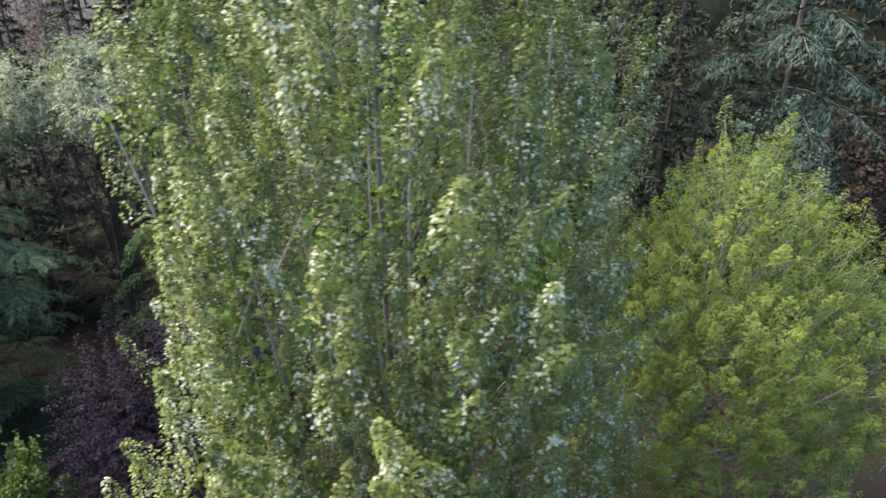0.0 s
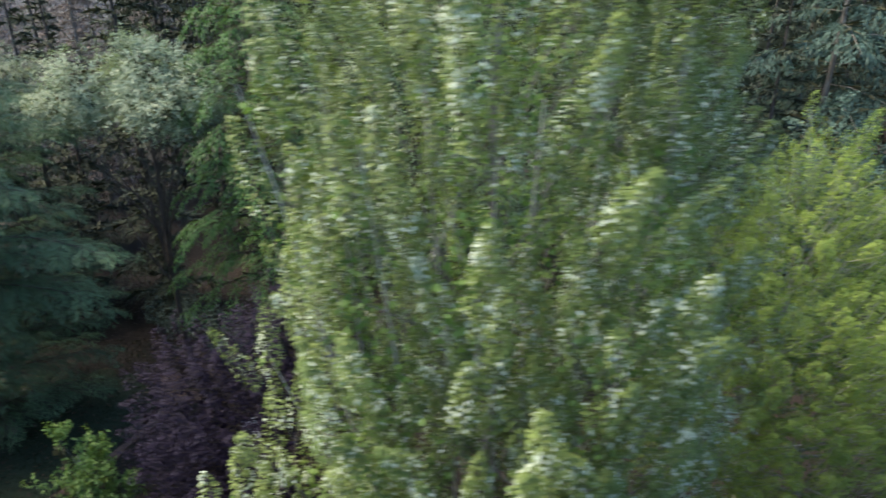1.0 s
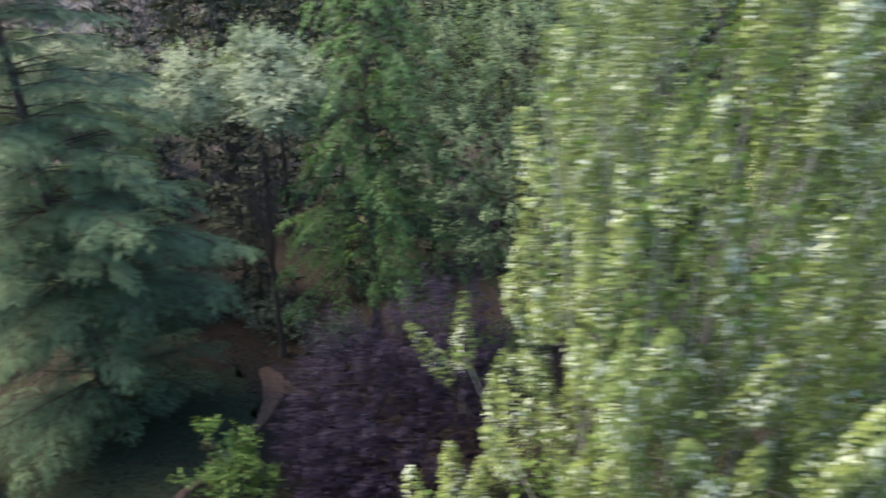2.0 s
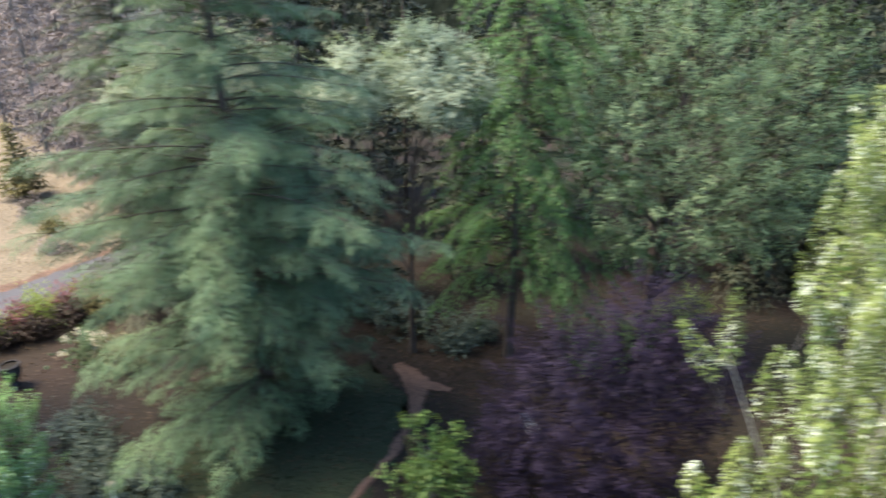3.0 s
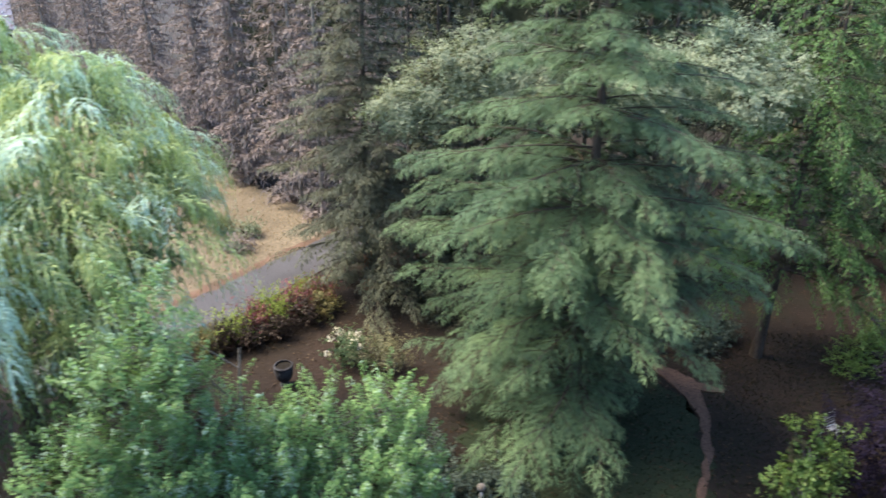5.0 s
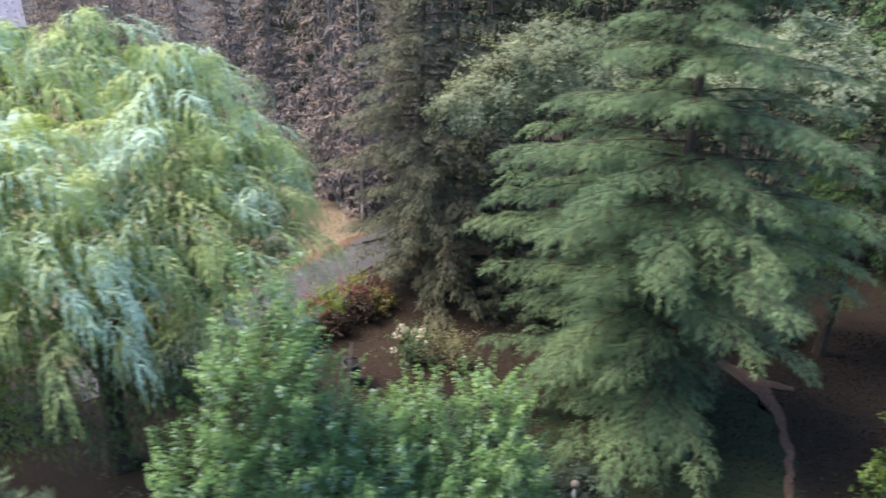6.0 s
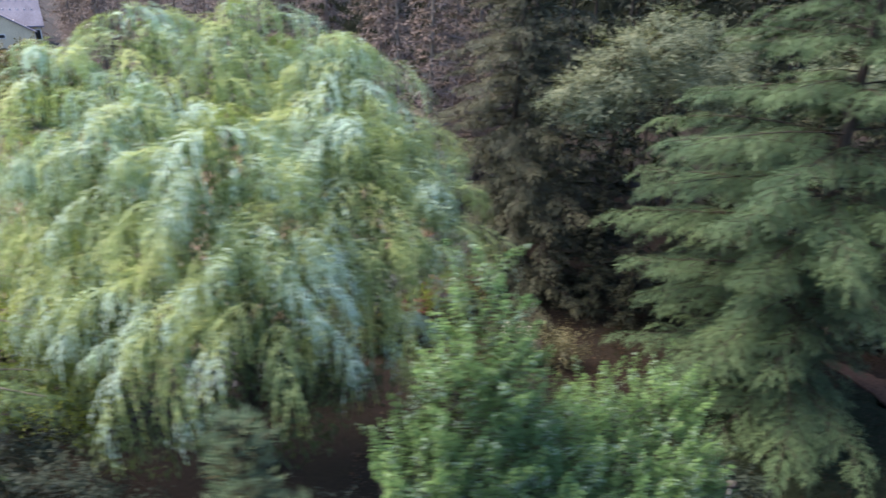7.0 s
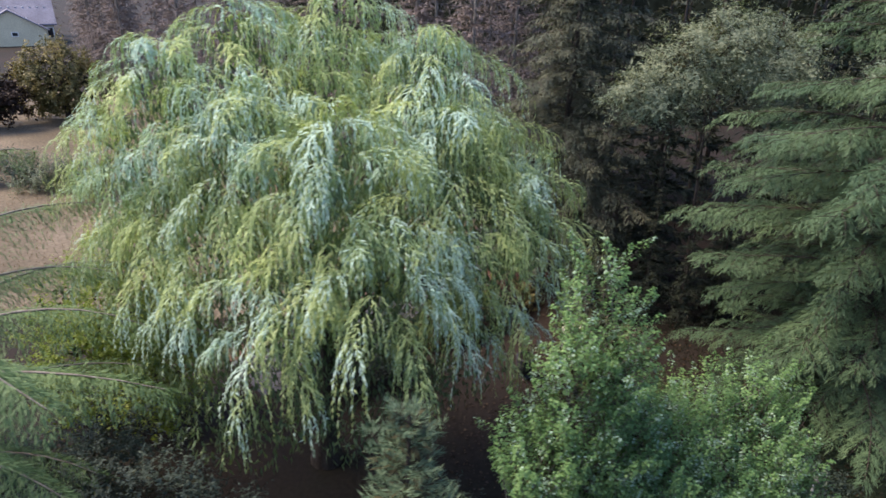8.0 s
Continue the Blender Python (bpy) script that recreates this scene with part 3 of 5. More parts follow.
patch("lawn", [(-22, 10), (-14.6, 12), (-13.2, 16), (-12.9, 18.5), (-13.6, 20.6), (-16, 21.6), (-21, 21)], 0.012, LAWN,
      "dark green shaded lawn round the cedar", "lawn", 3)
_, in_meadow = patch("meadow", [(-37.6, 24.0), (-34.0, 26.2), (-30.4, 31.4), (-27.3, 35), (-32, 40), (-66, 76), (-110, 84), (-140, 40), (-80, 24), (-52, 24)], 0.012, MEADOW,
                     "pale dry mown meadow rising beside the drive", "meadow", 4, 0.25)
strip("drive", [(-38.6, 19.4), (-37.4, 20.4), (-35.9, 21.8), (-33.0, 25.7), (-30.2, 30.3), (-26.5, 36.2)], [2.6, 3.0, 3.0, 3.0, 3.0, 3.0], 0.035, ASPHALT,
      "grey worn asphalt drive between meadow and shrubs", "road")
strip("verge", [(-40.0, 20.6), (-38.6, 22.0), (-37.2, 23.2), (-34.4, 27.0), (-31.6, 31.4), (-28.0, 37.0)], [0.9, 0.9, 0.9, 0.8, 0.7, 0.6], 0.03, TRACK, "worn reddish-brown earth verge between drive and meadow", "verge", 0.06, 0.12, 7)
strip("garden_path", [(-13.5, 21.4), (-13.2, 21.2), (-12.9, 20.8), (-12.5, 19.6), (-12.7, 18.0), (-13.2, 16.4), (-14.2, 14.4), (-16.5, 11.5)],
      [0.5, 0.7, 0.9, 0.85, 0.36, 0.3, 0.32, 0.36], 0.05, TRACK, "narrow reddish trodden earth path through the lawn", "path", 0.08, 0.05, 5)
strip("path_spur", [(-12.6, 20.2), (-11.9, 19.75), (-11.3, 19.6)], [0.8, 0.5, 0.15], 0.055, TRACK, "short spur of reddish trodden earth", "path", 0.08, 0.04, 6)


# ---------------------------------------------------------------- trees
prng = np.random.default_rng(5)
poplar_lobes = [(0, 0, 12, 3.1, 3.1, 7.5), (-2.2, -1.9, 9.5, 1.0, 1.2, 6.0), (2.2, -0.8, 9.5, 1.8, 2.1, 5.6), (0.2, 1.6, 11, 2.6, 2.2, 7), (4.2, 4.4, 11.2, 1.5, 1.5, 5.5),
                (-3.3, -1.3, 5.3, 1.2, 1.3, 3.0), (3.2, 0.4, 5.5, 1.9, 2.0, 4), (-0.4, -2.0, 5, 2.0, 1.7, 3.5), (-3.6, -1.5, 13.3, 0.3, 0.4, 0.5), (-5.0, -0.6, 4.4, 1.1, 1.0, 1.1), (-4.7, 0.9, 7.5, 0.6, 0.4, 0.3), (-4.0, 0.6, 7.1, 0.6, 0.4, 0.3)]
for i in range(16):
    a, rr = -0.5 * math.pi + (i - 7.5) * 0.22 + prng.normal(0, 0.07), prng.uniform(2.7, 3.3)
    poplar_lobes.append((rr * math.cos(a), rr * math.sin(a), prng.uniform(5.5, 12.5), prng.uniform(0.55, 0.85), prng.uniform(0.55, 0.8), prng.uniform(2.2, 4.0)))
poplar_stems = [(0.34 * i - 2.0, -2.7 + 0.4 * i + prng.normal(0, 0.15), -1.0 - 1.1 * prng.uniform(0, 1), prng.uniform(12.5, 15.0), prng.uniform(0.04, 0.07)) for i in range(0, 13, 2)]
poplar_stems += [(-0.8, -4.9, 1.0, 7.7, 0.06), (-0.9, -5.4, -0.7, 4.9, 0.06), (-0.9, -3.9, -1.6, 13.6, 0.05)]
spray_tree("white_poplar", (-1.0, 10.1, 0), "tall many-stemmed poplar with pale leaf undersides", poplar_lobes, POPLAR, 11, 900, 235, 0.076, 0.055, (0.8, 2.0), (0.2, 0.36), 1.2, 0.45, BARK, 15.5, 0.13,
           gap=0.5, size=1.3, inner=0.6, tall=3.0, droop=0.55, loose=0.27, limbs=30, twig=0.012, inner_mat=BUSH, inner_n=5000, stems=poplar_stems)

spray_tree("hornbeam", (7.0, 14.0, 0), "yellow-green deciduous tree with grey twiggy limbs", [
    (0, 0, 8.4, 2.0, 2.0, 3.2), (-1.5, -0.3, 7.1, 1.8, 1.8, 2.9), (2.0, 0, 7.2, 2.0, 1.8, 3), (0.3, -1.3, 6.2, 2.4, 1.9, 3), (3.3, -0.6, 5.5, 2.1, 1.9, 2.6), (-2.0, -1, 4.5, 1.9, 1.8, 2.6), (0.8, -1.8, 3.6, 2.6, 1.7, 2.4),
    (-0.4, 0, 11.4, 0.3, 0.35, 0.8), (0.7, 0, 11.2, 0.35, 0.35, 0.8), (1.9, -0.1, 9.9, 0.4, 0.4, 0.8), (-1.7, 0, 9.5, 0.4, 0.4, 0.8), (3.2, -0.2, 8.8, 0.4, 0.4, 0.8)],
    LIME, 12, 1500, 110, 0.06, 0.038, (0.5, 1.0), (0.15, 0.27), 0.75, 0.7, PALE_BARK, 9, 0.15, gap=0.08, size=0.9, inner=0.6, tall=1.3, droop=0.35, loose=0.25, limbs=44, poke=1.0, twig=0.011, inner_mat=BUSH, inner_n=3500)

spray_tree("purple_beech", (-6.9, 14.9, 0), "dark purple-leaved tree with a dense low crown", [
    (0.8, -0.6, 5.2, 1.8, 1.9, 2.4), (-1.5, -1.2, 4.2, 1.9, 1.8, 2.3), (1.9, -0.2, 4.3, 1.8, 1.8, 2.2), (-2.3, -0.8, 2.5, 1.4, 1.5, 1.8), (-0.3, -1.8, 2.9, 2.2, 1.6, 2.2), (-2.7, 0.0, 1.6, 1.1, 1.2, 1.3)],
    PURPLE, 13, 900, 62, 0.07, 0.05, (0.5, 1.0), (0.16, 0.28), 0.35, 0.8, DARK_BARK, 5, 0.14, gap=0.0, size=0.8, inner=0.6, droop=0.4, limbs=20, inner_mat=PURPLE)

broadleaf("young_tree", (-12.1, 13.4, 0.0), "slender bright green young tree beside the path", [
    (-0.45, 0, 2.7, 0.35, 0.35, 1.3), (0.5, -0.1, 2.5, 0.35, 0.35, 1.3), (0.0, 0.3, 2.2, 0.4, 0.4, 1.2), (0.1, 0.1, 1.3, 0.9, 0.85, 0.9), (0.9, 0.1, 1.4, 0.5, 0.5, 0.7), (-0.8, 0, 1.4, 0.5, 0.5, 0.8)],
    BUSH, 14, 400, 9, 0.12, 0.075, 0.4, 0.9, 0.5, 0.0, BARK, 2.8, 0.04, 0.2, 0.5, 0.4, 14, clump=(7, 0.13, 0.22))


def cedar_reach(z):
    return float(np.interp(z * 19.5, [0, 1, 2.5, 5, 7.5, 9, 10, 11, 12, 14, 17, 19.5], [2.4, 3.4, 4.6, 4.8, 5.1, 4.8, 4.2, 3.6, 3.3, 2.7, 1.4, 0.2]))


def cedar_side(a, z):
    """Longer towards the meadow, shorter towards the open side above; short low boughs over the path, and a gap that shows the trunk."""
    h = z * 19.5
    k = 1.0 + 0.14 * max(0.0, -math.cos(a)) * (6 < h < 10.5) - 0.12 * max(0.0, math.cos(a)) * (h < 8.5)
    k *= 1 - max(0.0, -math.sin(a)) ** 2 * float(np.interp(h, [2.5, 4, 6.5, 10, 13], [0.0, 0.12, 0.26, 0.22, 0.05]))
    if h < 4.2:
        k *= 1 - 0.58 * max(0.0, math.cos(a + 0.6)) ** 2
    if 3.0 < h < 5.8 and math.cos(a + 1.45) > 0.9:
        k *= 0.3
    return k


conifer("deodar_cedar", (-17.7, 17.7, 0), "large blue-green cedar with layered drooping boughs", CEDAR, DARK_BARK, single=True, seed=21, height=19.5, reach=cedar_reach, first=0.035, whorls=205,
        rise=0.14, droop=0.2, second_gap=0.09, second=0.26, sprig=0.2, sprig_w=0.018, sprig_gap=0.06, splay=0.5, hang=0.25, trunk_r=0.26, sag=0.4, wild=0.16, tuft=2, tiers=15, fronds=0.34, frond_l=0.22, frond_start=0.12, frond_droop=0.45, lean=(-0.7, -0.4), sectors=cedar_side, inner_w=0.1, inner_n=30, inner_l=0.14, lay=0.2, jitter=0.1)

broadleaf("silver_pear", (-20.2, 25.4, 0), "silvery grey-leaved tree behind the cedar", [
    (-2.2, -1.0, 11.0, 1.5, 1.5, 1.5), (-0.6, -0.8, 11.6, 1.7, 1.7, 1.6), (-3.9, -1.4, 10.0, 1.1, 1.1, 0.9), (-2.9, -1.6, 9.5, 0.9, 0.9, 0.7), (1.2, -1.0, 11.0, 1.6, 1.6, 1.7)],
    SAGE, 15, 3400, 11, 0.14, 0.036, 0.6, 0.1, 0.8, 0.5, DARK_BARK, 10, 0.1, 0.3, 0.9, 0.5, 12, clump=(9, 0.28, 0.2), group="silver trees", lean=(-1.0, -0.5))
broadleaf("silver_pear", (-12.9, 22.4, 0), "silvery grey-leaved tree with bare dark stems below", [
    (0.6, 0, 11.9, 1.6, 1.6, 1.5), (-1.9, 0, 11.5, 1.4, 1.4, 1.5), (2.3, -0.3, 11.5, 1.2, 1.3, 1.2), (1.2, -1.0, 11.0, 1.4, 1.2, 1.0), (-2.9, -0.4, 10.8, 1.0, 1.0, 0.9)],
    SILVER, 16, 3400, 11, 0.14, 0.038, 0.5, 0.1, 0.8, 0.3, DARK_BARK, 11, 0.12, 0.3, 0.9, 0.5, 34, clump=(9, 0.24, 0.18), group="silver trees")


def drape_reach(z):
    return 3.8 * (1 - z) ** 0.45


conifer("weeping_larch", (-8.8, 22.2, 0), "bright green weeping conifer with hanging boughs", DRAPE, DARK_BARK, single=True, seed=22, height=16, reach=drape_reach, first=0.25, whorls=100,
        rise=0.2, droop=0.5, second_gap=0.1, second=0.26, sprig=0.14, sprig_w=0.032, sprig_gap=0.07, hang=0.6, trunk_r=0.2, sag=0.6, wild=0.25, tuft=2, lay=0.25, fronds=0.42, frond_l=0.3, frond_droop=0.95)

spray_tree("ash_tree", (-2.6, 23.6, 0), "broad mid-green deciduous tree with layered foliage", [
    (0, 0, 11, 4.2, 3.5, 4.5), (-2.6, -1.5, 9, 2.6, 2.4, 3), (2.6, -1.2, 8.5, 2.8, 2.4, 3.2), (-0.5, -2.6, 7.5, 3.0, 2.2, 2.6), (-3.2, -0.6, 12, 2.2, 2, 2.6), (2.2, -2.3, 7.2, 2.4, 1.8, 1.6), (4.5, 0, 10, 2.5, 2.5, 4)],
    GREEN, 17, 1000, 66, 0.105, 0.05, (0.9, 1.7), (0.2, 0.36), 0.2, 0.9, DARK_BARK, 13, 0.26, gap=0.3, size=1.4, inner=0.55, droop=0.35, loose=0.24, limbs=40)


def spruce_reach(z):
    return 4.6 * (1 - z) ** 0.75 * min(1.0, 0.75 + z * 2)


def spruce_side(a, z):
    """Short low boughs on one side, where the reddish foot of the trunk shows."""
    if z < 0.13 and math.cos(a + 0.3) > 0.72:
        return 0.3
    if z < 0.3 and math.cos(a) < -0.3:
        return 0.62 if z < 0.13 else 0.78
    return 1.08 if z < 0.13 else 1.0


conifer("dark_spruce", (-25.9, 28.0, 0), "dark dense spruce with tiered boughs and a reddish trunk foot", TIER, DARK_BARK, single=True, foot_bark=RED_BARK, sectors=spruce_side, seed=23, height=21, reach=spruce_reach, first=0.02, whorls=170,
        rise=0.08, droop=0.2, second_gap=0.13, second=0.28, sprig=0.22, sprig_w=0.034, sprig_gap=0.075, hang=0.45, trunk_r=0.19, sag=0.5, wild=0.2, tuft=2, inner_w=0.13, inner_n=60, inner_l=0.2, inner_mat=TIER, fronds=0.42, frond_l=0.26, frond_start=0.06, splay=0.6, lay=0.2, jitter=0.12)


def deodar_reach(z):
    return 7.0 * (1 - z) ** 0.75


conifer("blue_cedar", (16.2, 29.5, 0), "blue-green weeping cedar with arching boughs", BLUE_CEDAR, BARK, seed=24, height=22, reach=deodar_reach, first=0.06, whorls=80,
        rise=0.1, droop=0.45, second_gap=0.24, second=0.4, sprig=0.36, sprig_w=0.055, sprig_gap=0.11, hang=0.8, trunk_r=0.2, sag=0.5, wild=0.2, tuft=2)
broadleaf("smoke_bush", (12.9, 23.4, 0), "blue-grey shrubby tree below the blue cedar", [(0, 0, 9.2, 1.4, 1.3, 2.0), (1.2, -0.3, 7.2, 1.6, 1.5, 2.2), (-1.0, 0, 6.6, 1.6, 1.5, 2.6), (0.4, 0, 4.6, 2.2, 2, 2.6)],
          BLUE_CEDAR, 18, 1800, 9, 0.14, 0.08, 0.5, 0.4, 0.7, 0.1, DARK_BARK, 7, 0.14, 0.2, 0.9, 0.5, 16)
broadleaf("copper_beech", (18.0, 25.5, 0), "dark copper-leaved bushy tree", [(0, 0, 7.5, 2.6, 2.6, 3.2), (2.6, 0.3, 7, 2.8, 2.6, 3.4), (-1.2, -0.5, 5, 2.0, 2, 2.6)],
          BROWN, 19, 1500, 9, 0.14, 0.1, 0.5, 0.3, 0.7, 0.1, DARK_BARK, 8, 0.2, 0.2, 1, 0.5, 16)


def hemlock_reach(z):
    return 3.4 * (1 - z) ** 0.8


hem = conifer("hemlock", (8.2, 27.0, 0), "dark grey-green hemlock with drooping boughs", SPRUCE, DARK_BARK, group="hemlocks", seed=25, height=17, reach=hemlock_reach, first=0.05, whorls=58,
              rise=0.12, droop=0.4, second_gap=0.26, second=0.42, sprig=0.32, sprig_w=0.05, sprig_gap=0.13, lay=0.25, inner_w=0.3, inner_n=40, inner_l=0.34, inner_mat=SPRUCE, hang=0.6, trunk_r=0.14, sag=0.3, wild=0.2, tuft=1)
copy_thing(hem, pose(3.6, 28.5, 0, 0, 0, 130))
copy_thing(hem, pose(11.6, 31.5, 0, 0, 0, 250))
copy_thing(hem, pose(-15.8, 27.5, 0, 0, 0, 40))
copy_thing(hem, pose(-21.2, 28.6, 0, 0, 0, 200))
for x, y, a in ((23.0, 30.0, 90), (5.6, 29.8, 100), (10.4, 28.4, 185), (13.0, 28.0, 280), (8.6, 31.2, 50), (-1.0, 31.0, 20), (-6.5, 31.5, 300), (-11.0, 29.5, 160), (21.5, 28.5, 75), (27.0, 33.0, 10), (-22.5, 33.5, 330), (6.0, 33.0, 210)):
    copy_thing(hem, pose(x, y, 0, 0, 0, a))

for x, y, a, f in ((-21.6, 26.8, 60, 0.55), (-23.6, 26.2, 150, 0.42), (-18.6, 26.0, 310, 0.5), (-14.6, 25.6, 20, 0.4), (-20.9, 24.1, 110, 0.4), (-19.3, 24.4, 260, 0.42), (-22.4, 24.6, 15, 0.36)):
    copy_thing(hem, pose(x, y, 0, 0, 0, a)).scale = (f, f, f)

spray_tree("field_maple", (-27.2, 12.3, 0), "fresh green maple with upright leafy shoots", [
    (-1.4, -1.0, 7.5, 0.5, 0.6, 1.6), (-1.0, -1.3, 6.5, 0.5, 0.6, 1.5), (-0.75, -1.0, 5.4, 0.5, 0.7, 1.4), (-0.1, -0.8, 4.7, 0.5, 0.7, 1.2), (0.8, -0.4, 4.0, 0.6, 0.7, 1.2), (1.7, 0.2, 3.9, 0.6, 0.7, 1.3),
    (3.3, 0.7, 4.0, 0.7, 0.8, 1.3), (3.9, 0.5, 3.0, 0.8, 0.9, 1.3), (-1.9, -1.7, 6.2, 0.7, 0.8, 1.5), (-2.4, -2.2, 5.0, 0.7, 0.8, 0.9), (-2.9, -2.8, 5.1, 0.5, 0.6, 0.6), (-1.4, -1.5, 4.2, 1.2, 1.1, 1.8),
    (0.6, -0.6, 3.0, 1.1, 1.2, 1.7), (2.8, 0.0, 2.6, 1.2, 1.2, 1.6), (3.9, 0.0, 2.0, 1.0, 1.0, 1.3), (-0.2, -1.4, 2.6, 1.6, 1.2, 1.7), (1.8, -1.1, 1.9, 1.6, 1.2, 1.4), (-1.9, -1.5, 2.8, 0.9, 0.9, 1.3)],
    MAPLE, 20, 1250, 76, 0.07, 0.048, (0.6, 1.5), (0.09, 0.2), 1.0, 0.6, BARK, 6.5, 0.13, gap=0.25, size=0.8, inner=0.55, tall=1.5, droop=0.4, loose=0.34, limbs=30, twig=0.008)


def willow(at, seed):
    """A weeping willow: boughs to each lobe of the crown, and long leafy strands that arch out and hang."""
    rng = np.random.default_rng(seed)
    ob = thing("weeping_willow", at, "large weeping willow with silvery-green hanging strands", "tree")
    lobes = [(-1.6, 1.1, 11.1, 1.5, 1.5, 1.7), (0.3, 2.1, 11.4, 1.6, 1.6, 1.7), (3.0, 1.1, 10.6, 1.5, 1.6, 1.7), (-3.2, 0.0, 10.6, 1.4, 1.4, 1.5), (-4.2, 0.3, 9.0, 1.3, 1.4, 1.6), (-1.0, -1.9, 9.8, 1.4, 1.4, 1.5),
             (1.3, -3.2, 9.4, 1.6, 1.6, 1.8), (4.3, 0.6, 8.9, 1.5, 1.5, 1.7), (5.0, -0.9, 7.8, 1.4, 1.4, 1.5), (5.1, -0.9, 7.6, 1.1, 1.1, 1.2), (2.0, -4.0, 8.0, 1.6, 1.5, 1.8), (0.2, -4.0, 7.3, 1.2, 1.2, 1.2),
             (3.9, -0.6, 7.8, 1.5, 1.5, 1.6), (5.4, -0.3, 8.0, 1.1, 1.2, 1.3), (-2.4, -1.2, 8.0, 1.5, 1.5, 1.6), (-4.6, 1.2, 7.6, 1.4, 1.6, 1.5), (-5.0, 1.8, 8.0, 1.0, 1.2, 1.3), (-0.5, 0.6, 8.8, 2.6, 2.6, 3.0), (2.9, -1.9, 8.6, 1.6, 1.6, 1.7),
             (-1.0, -2.7, 7.6, 1.3, 1.3, 1.4), (4.4, -1.1, 8.2, 1.2, 1.2, 1.4), (2.2, -1.0, 6.5, 1.4, 1.4, 1.4), (3.6, -1.6, 7.1, 1.1, 1.1, 1.2), (1.2, 0.4, 5.8, 1.5, 1.3, 1.2), (2.8, 0.2, 6.2, 1.2, 1.2, 1.1), (3.4, -1.4, 9.6, 1.3, 1.3, 1.4), (-5.3, 1.5, 6.4, 1.2, 1.4, 1.4),
             (4.5, -1.7, 7.5, 1.2, 1.1, 1.4), (4.0, -1.7, 6.4, 1.0, 1.0, 1.1), (3.8, 3.4, 8.9, 1.3, 1.4, 1.5), (2.4, 3.0, 10.6, 1.3, 1.3, 1.4)]
    lobes = [(x, y, z * 1.03, a * 0.92, b * 0.92, c * 0.92) for x, y, z, a, b, c in lobes]
    tm, path, r = trunk_mesh(rng, 9.5, 0.38, (0.3, 0.2), 1.4)
    part("trunk", tm, DARK_BARK, ob)
    C, dc = shell(rng, lobes, 2600, 0.9, -9, 1.4, 2.4)
    C, dc = C[dc[:, 2] > -0.35], dc[dc[:, 2] > -0.35]
    sel = even_pick(rng, C, 430)
    C, dc = C[sel], dc[sel]
    ends = C[rng.choice(len(C), 40, replace=False)] * np.array([0.92, 0.92, 0.97])
    add_limbs(ob, limb_tubes(rng, path, r, ends, thin=0.3), DARK_BARK, True)
    # each plume: one arching branchlet, with strands that leave it on both sides and hang
    fan, k = 24, 25
    flat, up = np.array([1, 1, 0]), np.array([0, 0, 1.0])
    lead = unit(dc * flat + np.array([0.12, -0.12, 0]) + rng.normal(0, 0.28, C.shape) * flat)
    big = rng.uniform(0.7, 1.4, len(C))
    lift = rng.uniform(0.15, 0.55, len(C)) * np.clip(dc[:, 2] + 0.5, 0.1, 1.2)
    i = np.repeat(np.arange(len(C)), fan)
    n = len(i)
    lead, big, lift, dc = lead[i], big[i][:, None], lift[i][:, None], dc[i]
    side = np.stack([-lead[:, 1], lead[:, 0], np.zeros(n)], 1) * np.where(np.arange(n) % 2, 1.0, -1.0)[:, None]
    u = ((np.arange(n) % fan + rng.uniform(0, 1, n)) / fan)[:, None] ** 0.8
    reach = 1.5 * big
    B = C[i] - lead * 0.5 * big + lead * reach * u * 0.85 + up * reach * (lift * u - 0.5 * u ** 2) + rng.normal(0, 0.05, (n, 3))
    hor = unit(lead * (0.75 + 0.4 * u) + side * rng.uniform(0.25, 0.95, (n, 1)) + rng.normal(0, 0.12, (n, 3)) * flat)
    length = rng.uniform(0.55, 1.15, (n, 1)) * (1.15 - 0.35 * u) * big * np.clip(C[i][:, 2:] / 8.5, 0.35, 1.0)
    s = (np.arange(k)[None] + rng.uniform(0, 1, (n, k))) / k
    arch = rng.uniform(0.4, 0.65, (n, 1))
    rise = np.clip(lift - 0.6 * u, -0.5, 0.5)
    P = B[:, None] + hor[:, None] * (arch * length * (1 - (1 - s) ** 2))[..., None]
    P[..., 2] += length * (rise * s - 0.75 * s ** 2)
    T = unit(hor[:, None] * (arch * 2 * (1 - s))[..., None] + up * (rise - 1.5 * s)[..., None])
    D = unit(T + rng.normal(0, 0.3, (n, k, 3)) + np.array([0, 0, -0.15]))
    U = unit(rng.normal(0, 0.2, (n, k, 3)) + up * (0.75 - 0.6 * s)[..., None] + dc[:, None] * 0.45 + hor[:, None] * (0.9 * s)[..., None])
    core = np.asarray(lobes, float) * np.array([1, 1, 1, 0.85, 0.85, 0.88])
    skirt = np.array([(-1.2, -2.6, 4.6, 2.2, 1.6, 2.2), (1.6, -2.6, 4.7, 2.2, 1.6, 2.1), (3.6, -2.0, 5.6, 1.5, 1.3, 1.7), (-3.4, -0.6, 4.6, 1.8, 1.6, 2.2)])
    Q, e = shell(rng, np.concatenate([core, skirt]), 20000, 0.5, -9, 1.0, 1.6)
    m = len(Q)
    keep = (P[..., 2] > 0.3).ravel()
    size = rng.uniform(0.7, 1.2, n * k)[keep]
    hang = unit(rng.normal(0, 0.35, (m, 3)) + np.array([0, 0, -1.0]))
    crown = leaf_mesh("crown", P.reshape(-1, 3)[keep], D.reshape(-1, 3)[keep], U.reshape(-1, 3)[keep], 0.125 * size, 0.025 * size, 0.1)
